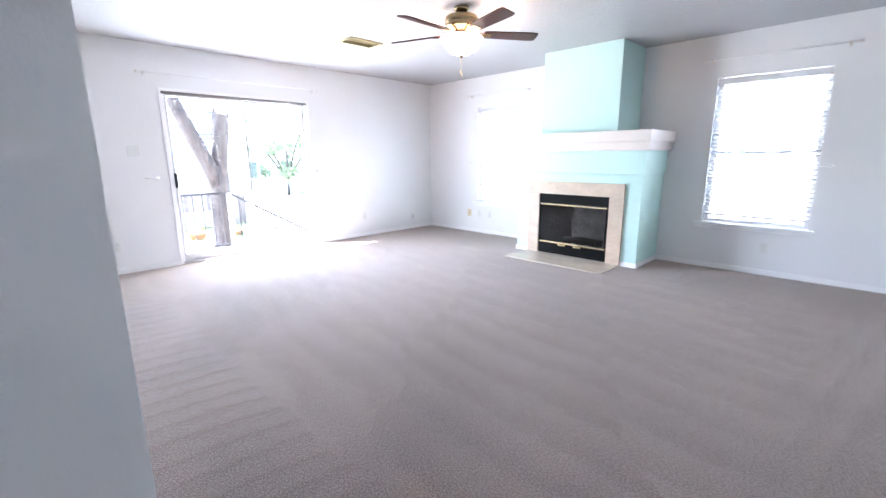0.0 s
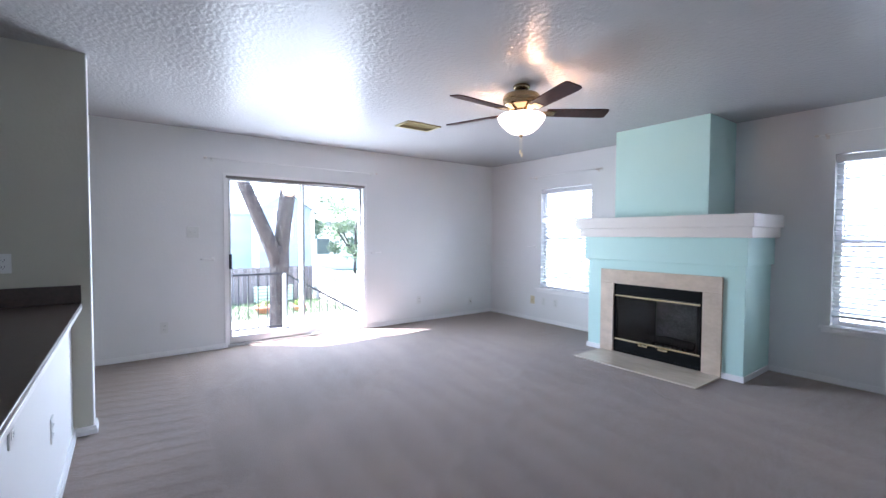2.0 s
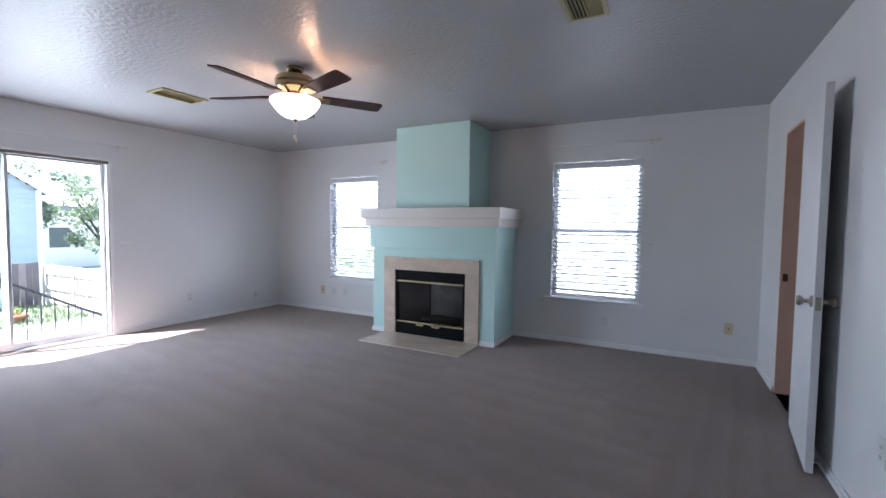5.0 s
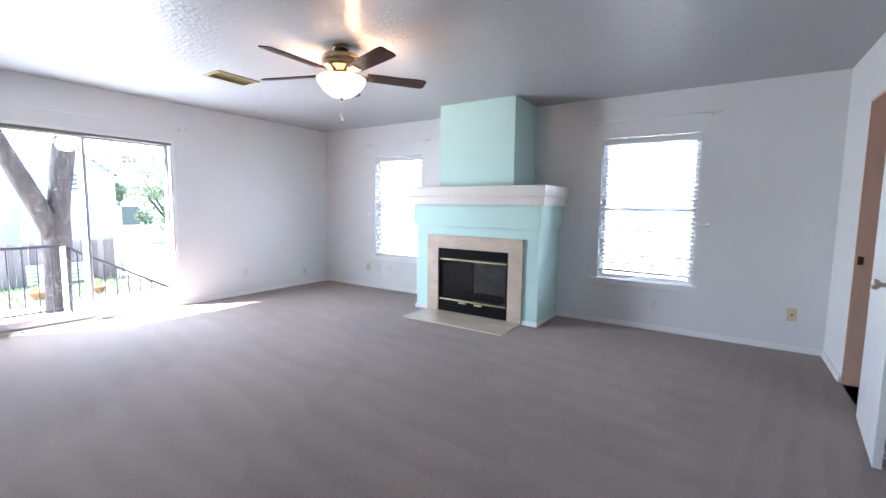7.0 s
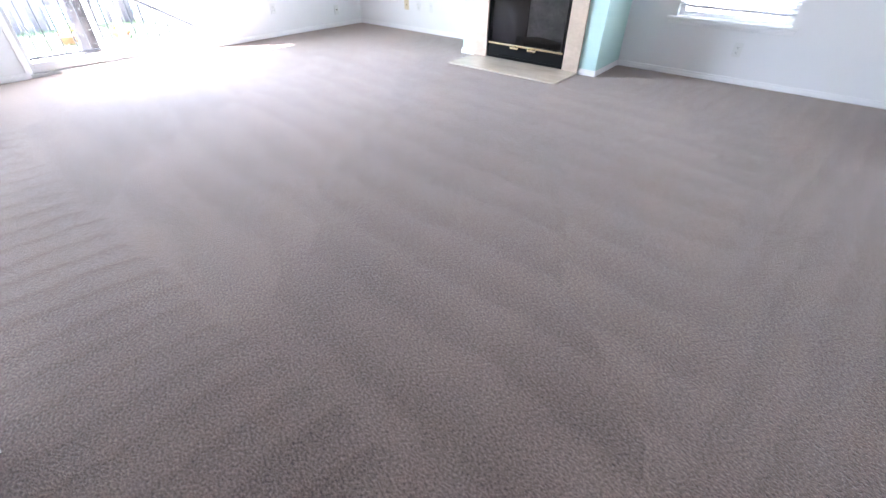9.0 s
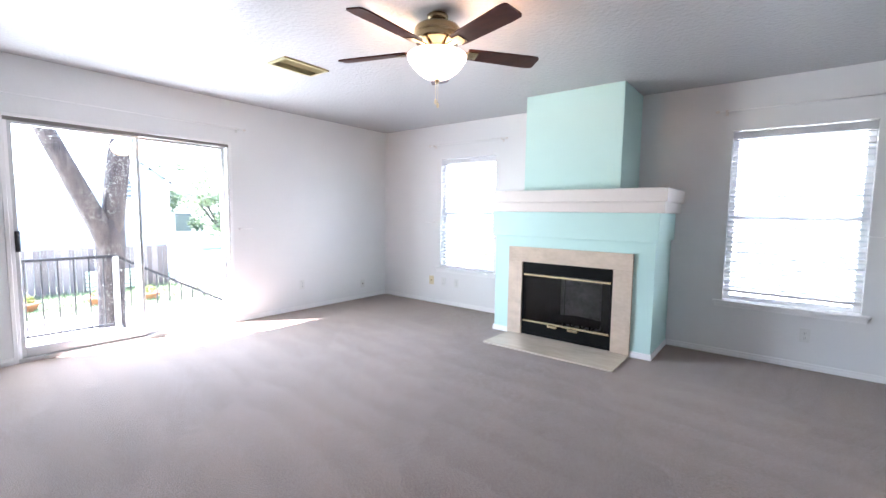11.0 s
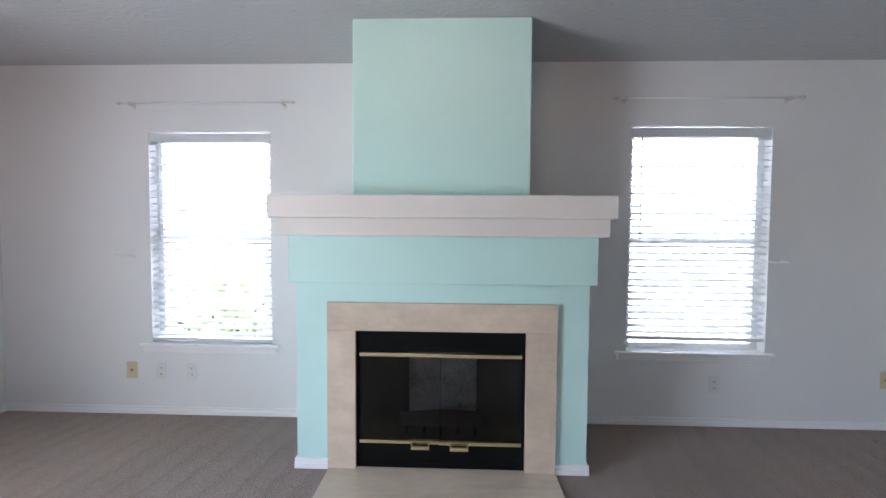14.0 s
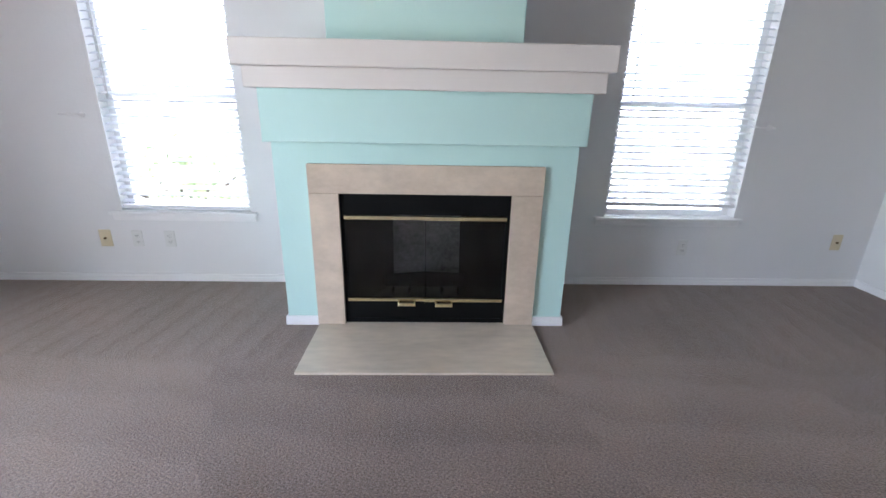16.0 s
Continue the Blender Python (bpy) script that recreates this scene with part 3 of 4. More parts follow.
# ---- inner door ----
def inner_door():
    y0, y1, _, z1 = DOOR
    fr = thing("door_2", "peach wooden door lining with a strike plate", "door frame", (EAST, (y0 + y1) / 2, 0), kind="structure")
    for a, b in ((y0 - 0.001, y0 + 0.016), (y1 - 0.016, y1 + 0.001)):
        part("side_lining", boxed(EAST - 0.003, EAST + 0.118, a, b, 0, z1), JAMB, fr)
    part("head_lining", boxed(EAST - 0.003, EAST + 0.118, y0 + 0.016, y1 - 0.016, z1 - 0.016, z1 + 0.001), JAMB, fr)
    part("strike_plate", boxed(EAST + 0.012, EAST + 0.045, y1 - 0.019, y1 - 0.0155, 0.89, 0.95, bevel=0.001), ANTIQUE, fr)
    settle(fr, (EAST, (y0 + y1) / 2, 0))
    width, thick = 0.665, 0.035
    d = thing("inner_door", "white flat inner door standing wide open", "door", (EAST - 0.012, y0 + 0.012, 0.012))
    d.rotation_euler = (0, 0, radians(-5.6))
    part("leaf", boxed(-thick, 0, -width, 0, 0, 2.02, bevel=0.002), DOORPAINT, d)
    prof = [(0.031, 0), (0.031, 0.006), (0.012, 0.012), (0.011, 0.034), (0.022, 0.040), (0.028, 0.052), (0.024, 0.064), (0.0, 0.068)]
    for s in (-1, 1):
        bm = lathe(prof, 20)
        bmesh.ops.transform(bm, matrix=Matrix.Translation((-thick if s < 0 else 0, -width + 0.06, 0.90)) @ Matrix.Rotation(radians(90 * s), 4, "Y"), verts=bm.verts)
        part("door_knob", bm, NICKEL, d, "worn metal door knob")
    part("latch_plate", boxed(-thick + 0.006, -0.006, -width - 0.0015, -width + 0.002, 0.86, 0.93), NICKEL, d)
    for z in (0.2, 1.0, 1.82):
        bm = bmesh.new()
        tube(bm, [(0.003, 0.004, z - 0.04), (0.003, 0.004, z + 0.04)], 0.006, 8)
        part("hinge", bm, NICKEL, d)
    bm = bmesh.new()
    tube(bm, [(EAST - 0.018, 3.78, 0.035), (EAST - 0.075, 3.78, 0.035)], 0.006, 8)
    tagged(part("door_stop", bm, PLATE), "white spring door stop on the baseboard", "door stop")


inner_door()


# ---- ceiling fan ----
def ceiling_fan():
    cx, cy = -2.60, 3.19
    f = thing("ceiling_fan", "brass ceiling fan with five dark blades and a lit bowl", "ceiling fan", (cx, cy, CEILING))
    part("canopy", lathe([(0.058, 0), (0.064, -0.006), (0.064, -0.022), (0.050, -0.036), (0.03, -0.042)], 32), ANTIQUE, f)
    part("neck", lathe([(0.026, -0.03), (0.024, -0.075)], 20), ANTIQUE, f)
    part("motor_housing", lathe([(0.03, -0.055), (0.09, -0.060), (0.130, -0.075), (0.142, -0.092), (0.142, -0.120), (0.132, -0.136), (0.137, -0.142), (0.130, -0.162), (0.080, -0.185), (0.06, -0.20)], 40), ANTIQUE, f, "antique brass motor housing")
    part("switch_housing", lathe([(0.06, -0.195), (0.066, -0.205), (0.066, -0.235), (0.055, -0.245), (0.03, -0.25)], 32), ANTIQUE, f)
    part("light_bowl", lathe([(0.170, -0.232), (0.180, -0.240), (0.176, -0.262), (0.150, -0.300), (0.122, -0.330), (0.080, -0.360), (0.035, -0.374), (0.0, -0.376)], 40), LAMPGLASS, f, "lit frosted glass bowl")
    part("finial", lathe([(0.0, -0.368), (0.018, -0.372), (0.016, -0.384), (0.006, -0.396), (0.0, -0.398)], 16), ANTIQUE, f)
    theta, zb = -17.0, -0.205
    for k in range(5):
        a = radians(theta + 72 * k)
        bm = bmesh.new()
        out = [(0.19, 0.050), (0.24, 0.056), (0.60, 0.066), (0.648, 0.062), (0.66, 0.048)]
        ring = [(r, w) for r, w in out] + [(r, -w) for r, w in out[::-1]]
        m = Matrix.Rotation(a, 4, "Z") @ Matrix.Translation((0, 0, zb)) @ Matrix.Rotation(radians(-12), 4, "X")
        tops = [bm.verts.new(m @ Vector((r, w, 0.004))) for r, w in ring]
        lows = [bm.verts.new(m @ Vector((r, w, -0.004))) for r, w in ring]
        bm.faces.new(tops), bm.faces.new(lows[::-1])
        for i in range(len(ring)):
            bm.faces.new((tops[i], tops[(i + 1) % len(ring)], lows[(i + 1) % len(ring)], lows[i]))
        b = part("blade", bm, BLADE, f, "dark walnut fan blade")
        bm = boxed(0.055, 0.20, -0.014, 0.014, -0.004, 0.006, bevel=0.002)
        box(bm, 0.185, 0.255, -0.036, 0.036, -0.010, -0.0045, bevel=0.002)
        bmesh.ops.transform(bm, matrix=m, verts=bm.verts)
        part("blade_iron", bm, ANTIQUE, b, "brass blade bracket")
    for dx, ln in ((0.008, 0.10), (-0.010, 0.075)):
        bm = bmesh.new()
        tube(bm, [(dx, 0, -0.39), (dx, 0.001, -0.41 - ln)], 0.0014, 5)
        c = part("pull_chain", bm, CHAIN, f)
        bm = lathe([(0.0, 0.0), (0.007, -0.006), (0.009, -0.02), (0.005, -0.034), (0.0, -0.036)], 12, (dx, 0.001, -0.41 - ln))
        part("chain_pull", bm, CHAIN, c)
    lamp = new("fan_bulb", bpy.data.lights.new("fan_bulb", "POINT"))
    lamp.data.energy, lamp.data.color, lamp.data.shadow_soft_size = 1.5, (1.0, 0.58, 0.30), 0.03
    lamp.location = (cx - 0.085, cy - 0.0, CEILING - 0.215)
    lamp2 = new("fan_bulb", bpy.data.lights.new("fan_bulb", "POINT"))
    lamp2.data.energy, lamp2.data.color, lamp2.data.shadow_soft_size = 1.5, (1.0, 0.58, 0.30), 0.03
    lamp2.location = (cx + 0.06, cy + 0.06, CEILING - 0.215)


ceiling_fan()


# ---- vents, outlets, rods ----
def ceiling_vent(x0, x1, y0, y1):
    at = ((x0 + x1) / 2, (y0 + y1) / 2, CEILING)
    v = thing("ceiling_vent", "yellowed metal air vent in the ceiling", "air vent", at, "ceiling vents")
    z = CEILING - 0.012
    bm = boxed(x0, x1, y0, y0 + 0.025, z, CEILING)
    box(bm, x0, x1, y1 - 0.025, y1, z, CEILING), box(bm, x0, x0 + 0.025, y0 + 0.025, y1 - 0.025, z, CEILING), box(bm, x1 - 0.025, x1, y0 + 0.025, y1 - 0.025, z, CEILING)
    part("frame", bm, VENT, v)
    part("backing", boxed(x0 + 0.025, x1 - 0.025, y0 + 0.025, y1 - 0.025, CEILING - 0.002, CEILING - 0.0005), SLOT, v)
    n = 9
    for k in range(n):
        x = x0 + 0.032 + (x1 - x0 - 0.064) * k / (n - 1)
        bm = boxed(-0.009, 0.009, y0 + 0.025, y1 - 0.025, -0.0008, 0.0008)
        bmesh.ops.transform(bm, matrix=Matrix.Translation((x, 0, CEILING - 0.009)) @ Matrix.Rotation(radians(38 if k < 5 else -38), 4, "Y"), verts=bm.verts)
        part("slat", bm, VENT, v)
    part("damper_lever", boxed(x0 + 0.05, x0 + 0.06, y0 + 0.03, y0 + 0.045, z - 0.012, z + 0.002), VENT, v)
    settle(v, at)


ceiling_vent(-4.22, -3.97, 3.02, 3.43)
ceiling_vent(-0.655, -0.44, 2.93, 3.35)


def outlet(u, z, side, material=PLATE, kind="outlet", size=(0.036, 0.058)):
    """A wall plate; side: n, w, e, bar or kitchen."""
    turn = {"n": (pose(u, NORTH, z, 0, 0, 0)), "w": pose(WEST, u, z, 0, 0, 90), "e": pose(EAST, u, z, 0, 0, -90), "bar": pose(u, 0.455, z, 0, 0, 180), "kitchen": pose(-3.86, u, z, 0, 0, 90)}[side]
    colour = "almond" if material is ALMOND else "white"
    words = {"outlet": "duplex power outlet plate", "switch": "double light switch plate", "coax": "cable socket plate"}[kind]
    o = thing("wall_" + kind, f"{colour} plastic {words} on the wall", kind, group="wall plates")
    o.matrix_world = turn
    w, h = size
    part("plate", boxed(-w, w, -0.006, 0, -h, h, bevel=0.0025), material, o)
    if kind == "outlet":
        for dz in (-0.021, 0.021):
            s = part("socket", boxed(-0.016, 0.016, -0.008, -0.005, dz - 0.014, dz + 0.014, bevel=0.002), material, o)
            bm = boxed(-0.008, -0.0055, -0.0085, -0.0078, dz - 0.004, dz + 0.006)
            box(bm, 0.0055, 0.008, -0.0085, -0.0078, dz - 0.004, dz + 0.006), box(bm, -0.002, 0.002, -0.0085, -0.0078, dz - 0.011, dz - 0.007)
            part("slot", bm, SLOT, s)
    elif kind == "switch":
        for dx in (-0.023, 0.023):
            bm = boxed(dx - 0.005, dx + 0.005, -0.016, -0.005, -0.009, 0.012, bevel=0.002)
            part("toggle", bm, material, o)
    else:
        bm = lathe([(0.008, 0), (0.008, 0.006), (0.005, 0.006), (0.005, 0.014)], 12)
        bmesh.ops.transform(bm, matrix=Matrix.Translation((0, -0.005, 0)) @ Matrix.Rotation(radians(90), 4, "X"), verts=bm.verts)
        part("connector", bm, ANTIQUE, o)
    return o


outlet(-4.735, 0.312, "n", ALMOND, "coax", (0.040, 0.060))
outlet(-4.52, 0.31, "n")
outlet(-4.30, 0.31, "n")
outlet(-0.69, 0.285, "n")
outlet(0.43, 0.335, "n", ALMOND, "coax")
outlet(1.05, 0.305, "w")
outlet(4.27, 0.32, "w")
outlet(5.28, 0.21, "w", PLATE, "coax")
outlet(1.33, 1.32, "w", PLATE, "switch", (0.058, 0.058))
outlet(3.15, 0.40, "e")
outlet(-2.09, 0.715, "bar")
outlet(-2.92, 0.40, "bar")
outlet(0.16, 1.12, "kitchen")


def curtain_rod(side, u0, u1, z):
    wall_at = NORTH if side == "n" else WEST
    r = thing("curtain_rod", "thin white curtain rod on two wall brackets", "curtain rod", (0, 0, 0), "curtain rods")

    def place(bm):
        if side == "w":
            bmesh.ops.transform(bm, matrix=Matrix(((0, -1, 0, 0), (1, 0, 0, 0), (0, 0, 1, 0), (0, 0, 0, 1))), verts=bm.verts)
        return bm
    base = NORTH if side == "n" else -WEST
    bm = bmesh.new()
    tube(bm, [(u0 - 0.05, base - 0.05, z), (u1 + 0.05, base - 0.05, z)], 0.0045, 8)
    part("rod", place(bm), TRIM, r)
    for u, s in ((u0, -1), (u1, 1)):
        bm = boxed(u - 0.012, u + 0.012, base - 0.006, base, z - 0.03, z + 0.02, bevel=0.002)
        box(bm, u - 0.006, u + 0.006, base - 0.055, base - 0.005, z - 0.012, z - 0.004, bevel=0.002)
        box(bm, u - 0.008, u + 0.008, base - 0.060, base - 0.040, z - 0.012, z + 0.010, bevel=0.002)
        part("bracket", place(bm), MANTEL if side == "n" else PLATE, r, "small metal rod bracket")
        bm = lathe([(0.0, 0), (0.008, 0.004), (0.012, 0.018), (0.008, 0.032), (0.0, 0.036)], 12)
        bmesh.ops.transform(bm, matrix=Matrix.Translation((u + s * 0.05, base - 0.05, z)) @ Matrix.Rotation(radians(90 * s), 4, "Y"), verts=bm.verts)
        part("finial", place(bm), MANTEL, r)


curtain_rod("n", -4.68, -3.62, 2.165)
curtain_rod("n", -1.34, -0.29, 2.185)
curtain_rod("w", 1.52, 3.47, 2.135)


def holdback(side, u, z, s):
    h = thing("curtain_holdback", "small white curtain holdback arm on the wall", "curtain holdback", (0, 0, 0), "curtain holdbacks")
    base = NORTH if side == "n" else -WEST
    turn = Matrix(((0, -1, 0, 0), (1, 0, 0, 0), (0, 0, 1, 0), (0, 0, 0, 1))) if side == "w" else Matrix()
    bm = lathe([(0.018, 0), (0.018, 0.005), (0.008, 0.009), (0.007, 0.05)], 14)
    bmesh.ops.transform(bm, matrix=turn @ Matrix.Translation((u, base, z)) @ Matrix.Rotation(radians(90), 4, "X"), verts=bm.verts)
    part("mount", bm, TRIM, h)
    bm = bmesh.new()
    tube(bm, [(u, base - 0.05, z), (u + s * 0.03, base - 0.056, z), (u + s * 0.10, base - 0.05, z + 0.002), (u + s * 0.125, base - 0.03, z + 0.004)], 0.0055, 8)
    bmesh.ops.transform(bm, matrix=turn, verts=bm.verts)
    part("arm", bm, TRIM, h)


holdback("n", -4.70, 1.125, -1)
holdback("n", -0.27, 1.12, -1)
holdback("w", 1.52, 1.02, -1)
holdback("w", 3.49, 1.05, 1)

# ---- breakfast bar ----
ct = thing("countertop", "brown laminate breakfast bar top with a pale edge", "countertop", (-2.6, 0.2, 0.815))
part("top", boxed(-3.86, -1.635, -0.25, 0.510, 0.838, 0.858, bevel=0.003), COUNTER, ct)
part("edge_band", boxed(-3.86, -1.635, -0.25, 0.512, 0.816, 0.838, bevel=0.003), TRIM, ct, "white painted counter edge")
part("backsplash", boxed(-3.86, -3.842, -0.25, 0.508, 0.858, 0.972, bevel=0.003), COUNTER, ct)
settle(ct, (-2.6, 0.2, 0.815))
kc = thing("kitchen_cabinet", "plain white base cabinet under the breakfast bar", "cabinet", (-2.6, 0.05, 0))
part("body", boxed(-3.85, -1.64, -0.22, 0.34, 0, 0.815), DOORPAINT, kc)
settle(kc, (-2.6, 0.05, 0))
tagged(part("paper_note", boxed(-3.05, -2.93, 0.13, 0.22, 0.859, 0.862), PAPER), "small white paper on the counter", "paper")

# ---- outside ----
tagged(part("ground", boxed(-260, 260, -260, 260, GROUND_Z - 0.3, GROUND_Z), GRASS), "sunny green lawn with worn patches", "lawn", kind="structure")
tagged(part("patio", boxed(-13.6, -5.85, -6, 6.6, GROUND_Z, GROUND_Z + 0.03, bevel=0.01), CONCRETE), "pale sunlit concrete patio", "patio", kind="structure")
tagged(part("foundation", boxed(WEST - 0.13, EAST + 1.2, SOUTH - 0.1, NORTH + 0.13, GROUND_Z, -0.2), WHITESIDING), "white house base wall", "wall", kind="structure")

deck = thing("deck", "raised grey wooden deck landing outside the door", "deck", (-6.3, 1.5, GROUND_Z), kind="structure")
for k in range(7):
    x = -5.83 - 0.14 * k
    part("deck_board", boxed(x - 0.135, x, 0.3, 2.66, DECK_Z - 0.04, DECK_Z, bevel=0.003), DECK, deck)
for x, y in ((-5.9, 0.35), (-6.75, 0.35), (-5.9, 2.6), (-6.75, 2.6)):
    part("deck_post", boxed(x - 0.045, x + 0.045, y - 0.045, y + 0.045, GROUND_Z, DECK_Z - 0.04), DECK, deck)
settle(deck, (-6.3, 1.5, GROUND_Z))
stairs = thing("stairs", "grey wooden steps down from the deck", "stairs", (-6.3, 3.9, GROUND_Z), kind="structure")
for k in range(6):
    z = DECK_Z - 0.17 * (k + 1)
    part("tread", boxed(-6.78, -5.86, 2.66 + 0.285 * k, 2.96 + 0.285 * k, z - 0.04, z, bevel=0.004), DECK, stairs)
for x in (-6.80, -5.88):
    bm = bmesh.new()
    v = [bm.verts.new((x + dx, y, z)) for dx in (0, 0.03) for y, z in ((2.66, DECK_Z - 0.38), (2.66, DECK_Z - 0.03), (4.45, GROUND_Z + 0.04), (4.45, GROUND_Z))]
    for q in ((0, 1, 2, 3), (7, 6, 5, 4), (0, 4, 5, 1), (1, 5, 6, 2), (2, 6, 7, 3), (3, 7, 4, 0)):
        bm.faces.new([v[i] for i in q])
    part("stringer", bm, DECK, stairs)
settle(stairs, (-6.3, 3.9, GROUND_Z))

rail = thing("railing", "black iron railing along the deck and steps", "railing", (-6.66, 2.55, DECK_Z))
RX, top = -6.66, 0.735


def bar(name, a, b, w=0.012, metal=None):
    a, b = Vector(a), Vector(b)
    bm = bmesh.new()
    bmesh.ops.create_cube(bm, size=1, matrix=Matrix.Translation((a + b) / 2) @ (b - a).to_track_quat("Z", "Y").to_matrix().to_4x4() @ Matrix.Diagonal((w, w, (b - a).length, 1)))
    part(name, bm, metal or IRON, rail)


bar("handrail", (RX, 0.35, top), (RX, 2.58, top), 0.030)
bar("bottom_rail", (RX, 0.35, DECK_Z + 0.06), (RX, 2.58, DECK_Z + 0.06), 0.022)
slope = (0.01 - 0.72) / (3.79 - 2.58)
bar("handrail", (RX, 2.58, top), (RX, 4.5, top + slope * 1.92), 0.030)
bar("bottom_rail", (RX, 2.62, DECK_Z + 0.02), (RX, 4.5, DECK_Z + 0.02 + slope * 1.88), 0.020)
bar("post", (RX, 2.58, DECK_Z), (RX, 2.58, top), 0.045, ALU)
bar("post", (RX, 0.35, DECK_Z), (RX, 0.35, top), 0.04)
bar("post", (RX, 4.5, GROUND_Z), (RX, 4.5, top + slope * 1.92), 0.04)
for k in range(17):
    y = 0.47 + 0.125 * k
    bar("baluster", (RX, y, DECK_Z + 0.06), (RX, y, top), 0.012)
for k in range(14):
    y = 2.71 + 0.13 * k
    bar("baluster", (RX, y, DECK_Z + 0.02 + slope * (y - 2.62)), (RX, y, top + slope * (y - 2.58)), 0.012)
settle(rail, (-6.66, 2.55, DECK_Z))


def leaves(bm, centre, radius, count, size, rnd, squash=0.8):
    """Small folded leaves scattered through an uneven cloud."""
    for _ in range(count):
        d = Vector((rnd.gauss(0, 1), rnd.gauss(0, 1), rnd.gauss(0, 1))).normalized()
        p = Vector(centre) + Vector((d.x, d.y, d.z * squash)) * radius * rnd.uniform(0.25, 1.0) ** 0.6
        a = Vector((rnd.gauss(0, 1), rnd.gauss(0, 1), rnd.gauss(0, 0.6))).normalized()
        b = a.orthogonal().normalized()
        c = a.cross(b)
        s = size * rnd.uniform(0.6, 1.4)
        v = [bm.verts.new(p + a * s), bm.verts.new(p + b * s * 0.45 + c * s * 0.15), bm.verts.new(p - a * s), bm.verts.new(p - b * s * 0.45 + c * s * 0.15)]
        bm.faces.new((v[0], v[1], v[2])), bm.faces.new((v[0], v[2], v[3]))
    return bm


def yard_tree():
    rnd = random.Random(11)
    t = thing("tree", "forked grey-brown tree trunk with a sawn-off limb", "tree", (-7.85, 2.55, GROUND_Z))
    bm = bmesh.new()
    tube(bm, [(-7.85, 2.76, GROUND_Z - 0.05), (-7.83, 2.77, GROUND_Z + 0.2), (-7.81, 2.78, -0.7), (-7.79, 2.81, -0.2), (-7.77, 2.81, 0.35), (-7.75, 2.81, 0.8), (-7.73, 2.82, 1.12)], [0.27, 0.20, 0.160, 0.148, 0.148, 0.160, 0.14], 18, 0.09, rnd)
    part("trunk", bm, BARK, t)
    bm = bmesh.new()
    tube(bm, [(-7.74, 2.80, 0.75), (-7.71, 2.85, 1.2), (-7.67, 2.90, 1.65), (-7.65, 2.94, 2.02), (-7.64, 2.96, 2.12)], [0.12, 0.125, 0.12, 0.117, 0.112], 14, 0.09, rnd)
    limb = part("limb", bm, BARK, t)
    bm = lathe([(0.0, 0.0), (0.098, 0.0), (0.104, -0.02), (0.11, -0.10)], 16)
    bmesh.ops.transform(bm, matrix=Matrix.Translation((-7.49, 2.93, 2.05)) @ Matrix.Rotation(radians(72), 4, "Y"), verts=bm.verts)
    part("sawn_end", bm, CUT, limb, "pale fresh-cut wood")
    bm = bmesh.new()
    tube(bm, [(-7.75, 2.84, 0.6), (-7.69, 2.69, 1.05), (-7.59, 2.49, 1.5), (-7.50, 2.29, 1.92), (-7.45, 2.04, 2.5), (-7.6, 1.7, 3.6), (-8.3, 1.2, 4.7), (-9.3, 0.6, 5.8)], [0.12, 0.112, 0.106, 0.10, 0.09, 0.07, 0.05, 0.03], 14, 0.1, rnd)
    part("limb", bm, BARK, t)
    # Pale flecks scattered over the trunk and limbs.
    bm = bmesh.new()
    for low, high, r, n in (((-7.69, 2.69, 1.05), (-7.47, 2.17, 2.2), 0.112, 480), ((-7.71, 2.84, 1.2), (-7.65, 2.94, 2.0), 0.125, 480), ((-7.81, 2.78, -0.7), (-7.74, 2.81, 0.8), 0.158, 260)):
        for _ in range(n):
            p = Vector(low).lerp(Vector(high), rnd.random())
            turn = rnd.gauss(0.0, 0.9)
            leaves(bm, p + Vector((math.cos(turn), math.sin(turn), 0)) * r, 0.012, 1, rnd.uniform(0.005, 0.014), rnd)
    tagged(part("bark_flecks", bm, FLECK, t, "pale flecks on the bark"), kind="stuff")
    # Unseen foliage, added on the sun's path to keep the trunk in shade.
    bm = bmesh.new()
    for _ in range(40):
        leaves(bm, (-9.5 + rnd.gauss(0, 0.55), 0.4 + rnd.gauss(0, 0.7), 5.6 + rnd.gauss(0, 0.4)), 0.6, 70, 0.08, rnd)
    tagged(part("crown", bm, LEAF, t), kind="stuff")
    settle(t, (-7.85, 2.55, GROUND_Z))


yard_tree()


def leafy_tree(at, height, spread, seed, leaf, label, name="tree", bare=0.28, dense=110):
    rnd = random.Random(seed)
    t = thing(name, label, name, at)
    bm = bmesh.new()
    tube(bm, [(0, 0, -0.05), (0.05, 0.02, height * 0.25), (0, 0.08, height * 0.6)], [0.09, 0.065, 0.035], 10, 0.08, rnd)
    for k in range(5):
        a = k * 1.3
        tube(bm, [(0.03, 0.03, height * 0.3), (math.cos(a) * spread * 0.4, math.sin(a) * spread * 0.4, height * 0.6), (math.cos(a) * spread * 0.7, math.sin(a) * spread * 0.7, height * 0.75)], [0.05, 0.03, 0.01], 6)
    part("trunk", bm, BARK, t)
    bm = bmesh.new()
    for k in range(54):
        a, r = rnd.uniform(0, 6.28), spread * rnd.uniform(0.1, 1) ** 0.6
        z = height * rnd.uniform(bare, 1.0)
        f = 1 - 0.5 * abs(z / height - 0.65)
        leaves(bm, (math.cos(a) * r * f, math.sin(a) * r * f, z), rnd.uniform(0.3, 0.6) * spread * 0.4, dense, 0.075, rnd)
    tagged(part("crown", bm, leaf, t), kind="stuff")


